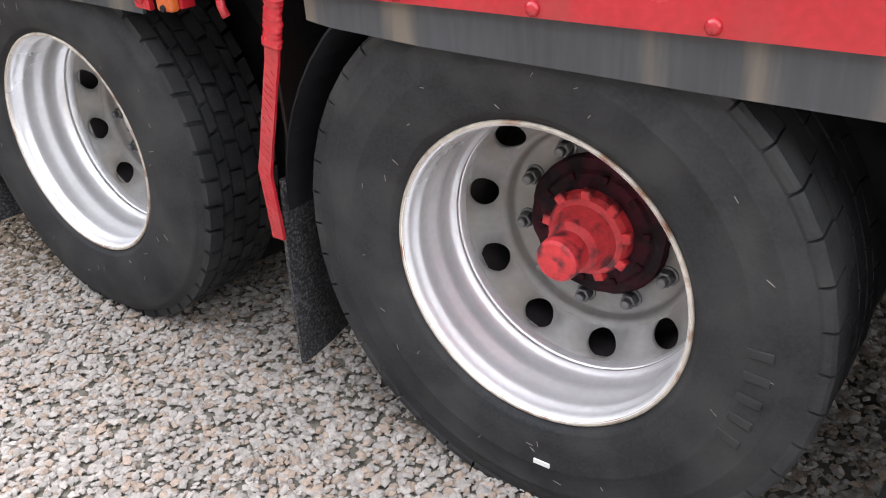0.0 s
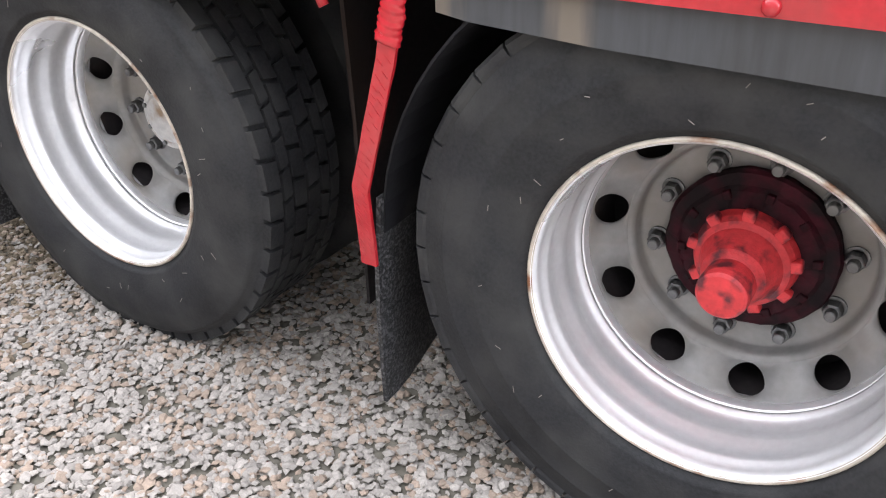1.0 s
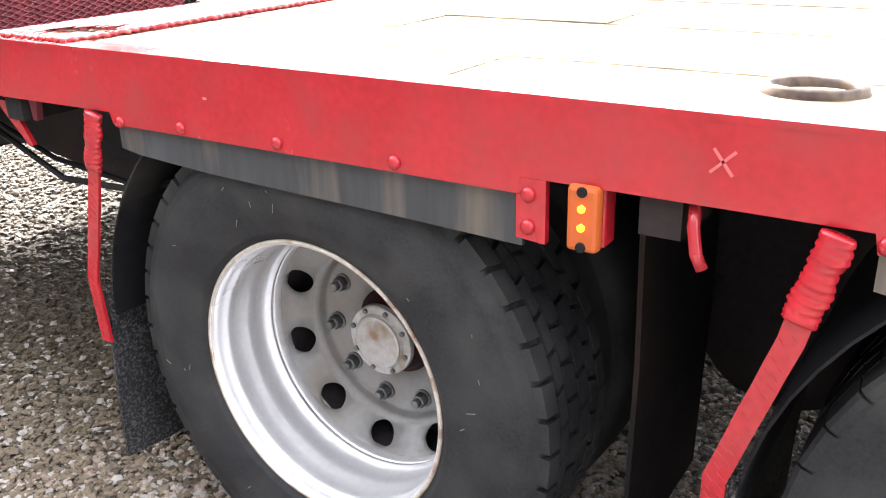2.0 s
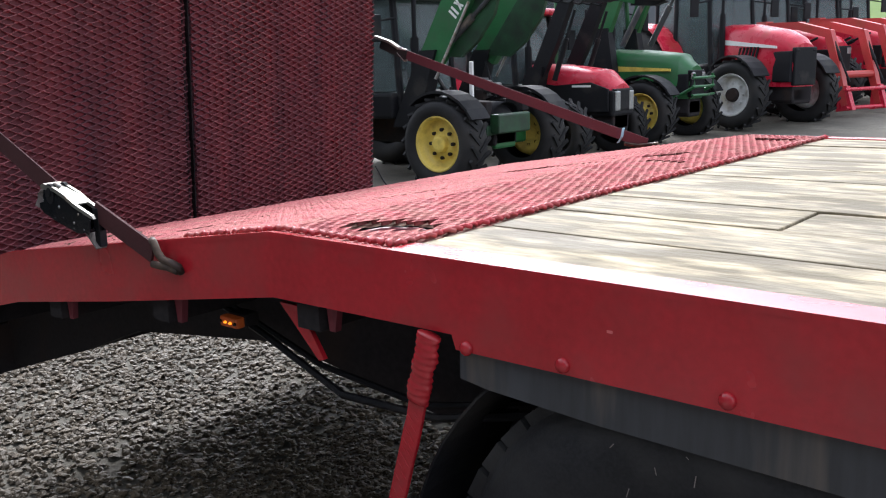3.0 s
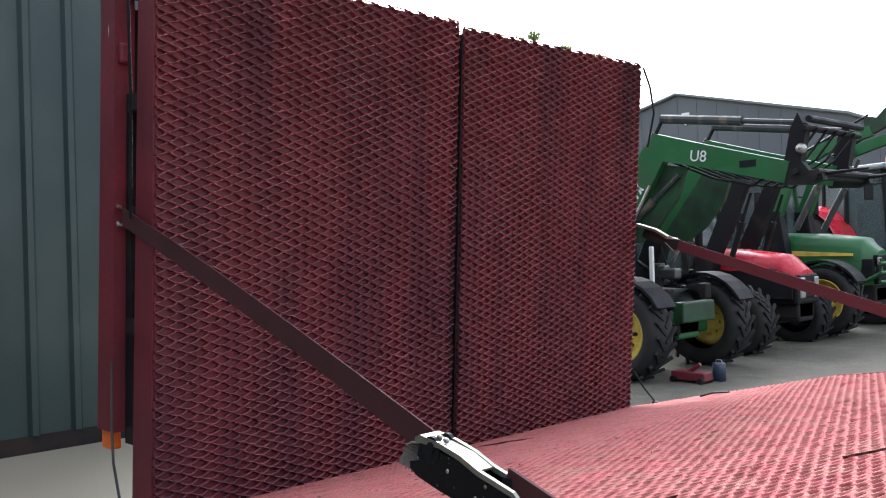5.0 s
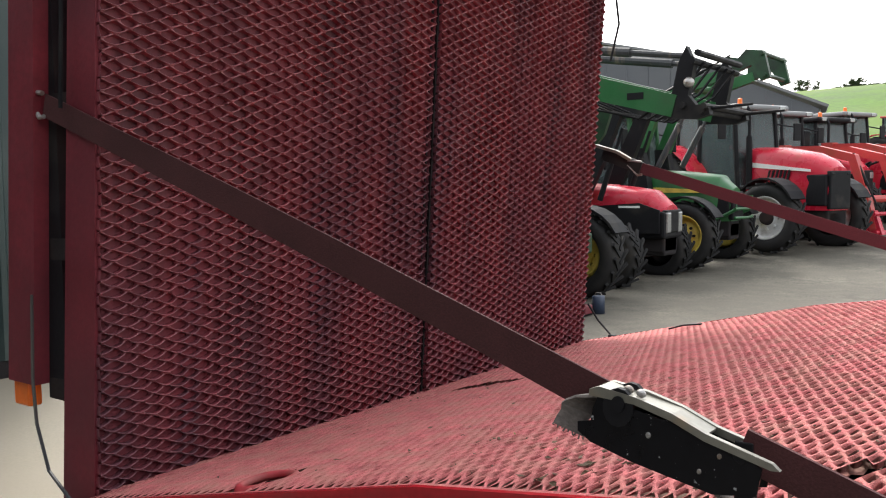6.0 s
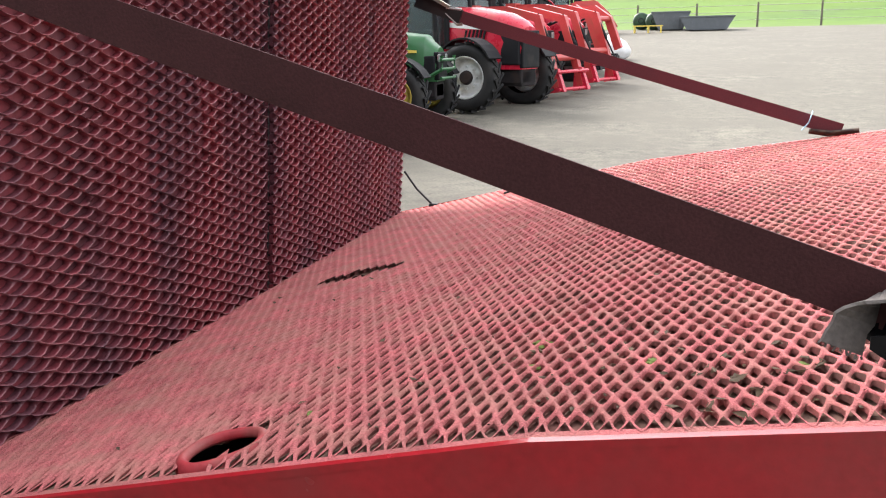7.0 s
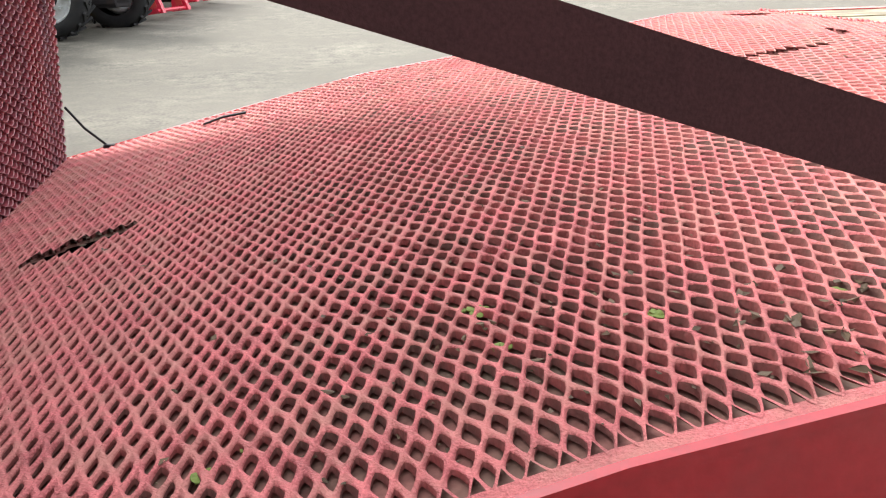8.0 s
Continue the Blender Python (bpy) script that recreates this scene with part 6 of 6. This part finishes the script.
part("lift_arm", bm, RAMP_RED, jack)
drum = thing("oil_drum", "small dark blue drum on the yard", "drum")
drum.location = (-4.68, 7.70, 0)
drum.scale = (0.6, 0.6, 0.62)
bm = bmesh.new()
lathe(bm, [(0, 0.0), (0, 0.12), (0.30, 0.12), (0.32, 0.105), (0.32, 0.0)], 20)
bmesh.ops.rotate(bm, matrix=Matrix.Rotation(radians(90), 3, "X"), verts=bm.verts)
part("shell", bm, surf("drum_blue", (0.035, 0.05, 0.085), 0.4, var=0.2), drum, smooth=True)
bm = bmesh.new()
tube(bm, [(-0.07, 0, 0.32), (-0.05, 0, 0.37), (0.05, 0, 0.37), (0.07, 0, 0.32)], 0.009, 6)
part("handle", bm, STEEL, drum)

# white sack at the end of the row
bm = bmesh.new()
bmesh.ops.create_icosphere(bm, subdivisions=4, radius=1.0)
for v in bm.verts:
    k = max(0.0, (v.co.z + 1) / 2)
    s = 0.62 - 0.44 * k ** 1.4
    v.co = Vector((v.co.x * s * 1.15, v.co.y * s, k * 0.82)) * (1 + 0.12 * noise.noise(v.co * 2.4)) + Vector((0.0, 0, 0.0))
    v.co.x += 0.25 * (1 - k) if v.co.x > 0 else 0
sack = tagged(part("woven_sack", bm, SACK, smooth=True), "slumped white woven bulk sack on the yard", "sack")
sack.location = (-3.52, 26.9, ground_z(0, 26.9) - 0.02)
sack.scale = (0.76, 0.76, 1.04)

# skips, tyres and pallets at the yard's edge
SKIP = surf("skip_grey", (0.085, 0.095, 0.105), 0.6, var=0.25)
for x, y, w_, h_ in ((-0.67, 46.4, 2.6, 0.62), (-2.45, 47.5, 1.9, 0.85)):
    s = thing("waste_skip", "dark grey steel skip at the yard edge", "skip")
    s.location = (x, y, ground_z(x, y))
    bm = bmesh.new()
    prism(bm, [(-w_ / 2, h_), (-w_ / 2 + 0.35, 0.02), (w_ / 2 - 0.35, 0.02), (w_ / 2, h_), (w_ / 2 - 0.06, h_), (w_ / 2 - 0.4, 0.1), (-w_ / 2 + 0.4, 0.1), (-w_ / 2 + 0.06, h_)], "y", -0.7, 0.7)
    prism(bm, [(-w_ / 2, h_), (-w_ / 2 + 0.35, 0.02), (w_ / 2 - 0.35, 0.02), (w_ / 2, h_)], "y", -0.76, -0.701)
    prism(bm, [(-w_ / 2, h_), (-w_ / 2 + 0.35, 0.02), (w_ / 2 - 0.35, 0.02), (w_ / 2, h_)], "y", 0.701, 0.76)
    part("shell", bm, SKIP, s)
    for k in range(4):
        bm = bmesh.new()
        xk = -w_ / 2 + 0.55 + k * (w_ - 1.1) / 3
        box(bm, xk - 0.04, xk + 0.04, -0.80, -0.76, 0.05, h_ - 0.04)
        part("rib", bm, SKIP, s)
    bm = bmesh.new()
    box(bm, -w_ / 2 - 0.03, w_ / 2 + 0.03, -0.80, -0.70, h_, h_ + 0.07, 0.01)
    part("rim_rail", bm, SKIP, s)
for x, y in ((-3.3, 48.0), (-2.5, 48.6), (-4.0, 48.7)):
    tk = thing("water_tank", "dark green round tank lying at the yard edge", "tank", "tanks at the yard edge")
    tk.location = (x, y, ground_z(x, y))
    tk.scale = (0.8, 0.8, 0.8)
    bm = bmesh.new()
    lathe(bm, [(-0.8, 0.0), (-0.8, 0.45), (-0.7, 0.55), (0.7, 0.55), (0.8, 0.45), (0.8, 0.0)], 24, (0, 0, 0.55))
    part("shell", bm, DARK_GREEN, tk, smooth=True)
    bm = bmesh.new()
    lathe(bm, [(-0.03, 0.14), (-0.03, 0.18), (0.03, 0.18), (0.03, 0.14)], 16, (0, -0.8, 0.55), True)
    part("port", bm, BLACK, tk)
pl = thing("yellow_pallet", "low yellow steel frame on the yard", "pallet")
pl.location = (-3.45, 44.6, ground_z(0, 44.6))
pl.scale = (0.6, 0.6, 0.75)
for k in range(5):
    bm = bmesh.new()
    box(bm, -1.2, 1.2, -0.5 + k * 0.25, -0.4 + k * 0.25, 0.42, 0.48)
    part("slat", bm, T_YELLOW, pl)
for sx in (-1.1, 0, 1.0):
    bm = bmesh.new()
    box(bm, sx, sx + 0.1, -0.5, 0.6, 0.0, 0.42)
    part("bearer", bm, T_YELLOW, pl)

# field fence
fence = thing("field_fence", "wire stock fence on thin posts at the meadow's foot", "fence")
post = None
for k in range(22):
    xk = -26 + k * 3.1
    yk = 49.6 + 0.3 * math.sin(k)
    if post is None:
        bm = bmesh.new()
        tube(bm, [(0, 0, -0.1), (0, 0, 1.25)], 0.06, 7, 0.05)
        o = part("fence_post", bm, BARK, fence)
        post = o.data
    else:
        o = new("fence_post", post)
        o.parent = fence
    o.location = (xk, yk, ground_z(xk, yk))
for h_ in (0.35, 0.75, 1.1):
    bm = bmesh.new()
    tube(bm, [(-26 + k * 3.1, 49.6 + 0.3 * math.sin(k), ground_z(-26 + k * 3.1, 49.6) + h_) for k in range(22)], 0.012, 4)
    part("wire", bm, STEEL, fence)


# ---- trees ----
def tree(name, label, x, y, height, spread, seed, trunk_h=0.3, leaf=0.5, leaves=1600, clumps=26, foliage=LEAF):
    g = random.Random(seed)
    z0 = ground_z(x, y)
    t = thing(name, label, "tree")
    t.location = (x, y, z0)
    b = bmesh.new()
    th = height * trunk_h
    tube(b, [(0, 0, -0.2), (0.02 * height, 0, th * 0.6), (0, 0.01 * height, th), (0, 0, height * 0.75)], height * 0.035, 8, height * 0.008)
    cl = []
    for k in range(clumps):
        a, r = g.uniform(0, math.tau), spread * math.sqrt(g.random()) * 0.85
        zz = th + (height - th) * (0.12 + 0.85 * g.random() * (1 - 0.45 * r / spread))
        c = Vector((r * math.cos(a), r * math.sin(a), zz))
        cl.append((c, g.uniform(0.16, 0.30) * spread))
        if k < 10:
            tube(b, [(0, 0, th * g.uniform(0.75, 1.3)), c * 0.5 + Vector((0, 0, th * 0.4)), c], height * 0.012, 5, height * 0.003)
    part("trunk", b, BARK, t)
    verts, faces = [], []
    for k in range(leaves):
        c, r = g.choice(cl)
        d = Vector((g.gauss(0, 1), g.gauss(0, 1), g.gauss(0, 0.8))).normalized() * r * g.random() ** 0.4
        p = c + d
        n = Vector((g.gauss(0, 1), g.gauss(0, 1), g.gauss(0.6, 1))).normalized()
        u = n.orthogonal().normalized()
        w = n.cross(u)
        s = leaf * g.uniform(0.5, 1.2)
        i = len(verts)
        verts += [p + u * s, p + w * s * 0.55, p - u * s, p - w * s * 0.55 + n * s * 0.2]
        faces.append((i, i + 1, i + 2, i + 3))
    fast("crown", verts, faces, foliage, t, "uneven crown of small leaves")
    return t


tree("broadleaf_tree", "tall leafy tree behind the grey barn", -40, 48.5, 15.6, 3.4, 1, 0.3, 0.20, 9000, 60)
tree("broadleaf_tree", "leafy tree with an open crown behind the barn", -36.4, 48, 13.6, 3.6, 2, 0.2, 0.19, 9000, 60)
tree("broadleaf_tree", "thin-topped tree behind the upright ramps", -42.6, 48, 17.6, 2.6, 3, 0.35, 0.17, 6000, 40)
tree("field_oak", "dark broad oak standing alone in the meadow", -10.5, 190, 16.0, 10.0, 4, 0.09, 0.40, 6500, 60, LEAF_DARK)
k = 0
g4 = random.Random(21)
for az_x, hgt in ((-60, 4), (-50, 3.5), (-38, 2), (-31, 2.2), (-24, 2), (-20, 2.4), (-7, 3), (1, 2.5), (6, 3), (16, 3), (27, 3), (40, 4), (-72, 5), (52, 4)):
    tree("hedge_tree", "small dark hedge tree on the hill's skyline", az_x, 232 + g4.uniform(-4, 4), hgt, hgt * 0.8, 30 + k, 0.1, 0.28, 900, 20, LEAF_DARK)
    k += 1
verts, faces = [], []
for k in range(5200):
    x = g4.uniform(-75, 45)
    y = 236 + g4.uniform(-1, 1)
    z = ground_z(x, y) + g4.random() ** 1.5 * (1.3 + 0.9 * math.sin(x * 0.23) * math.sin(x * 0.071))
    i = len(verts)
    for da in (0.3, 1.7, 3.3, 4.9):
        s = g4.uniform(0.2, 0.42)
        verts.append((x + s * math.cos(da), y + g4.uniform(-0.2, 0.2), z + s * math.sin(da)))
    faces.append((i, i + 1, i + 2, i + 3))
tagged(fast("field_hedge", verts, faces, LEAF_DARK), "low ragged hedge along the hill's skyline", "hedge", kind="stuff")
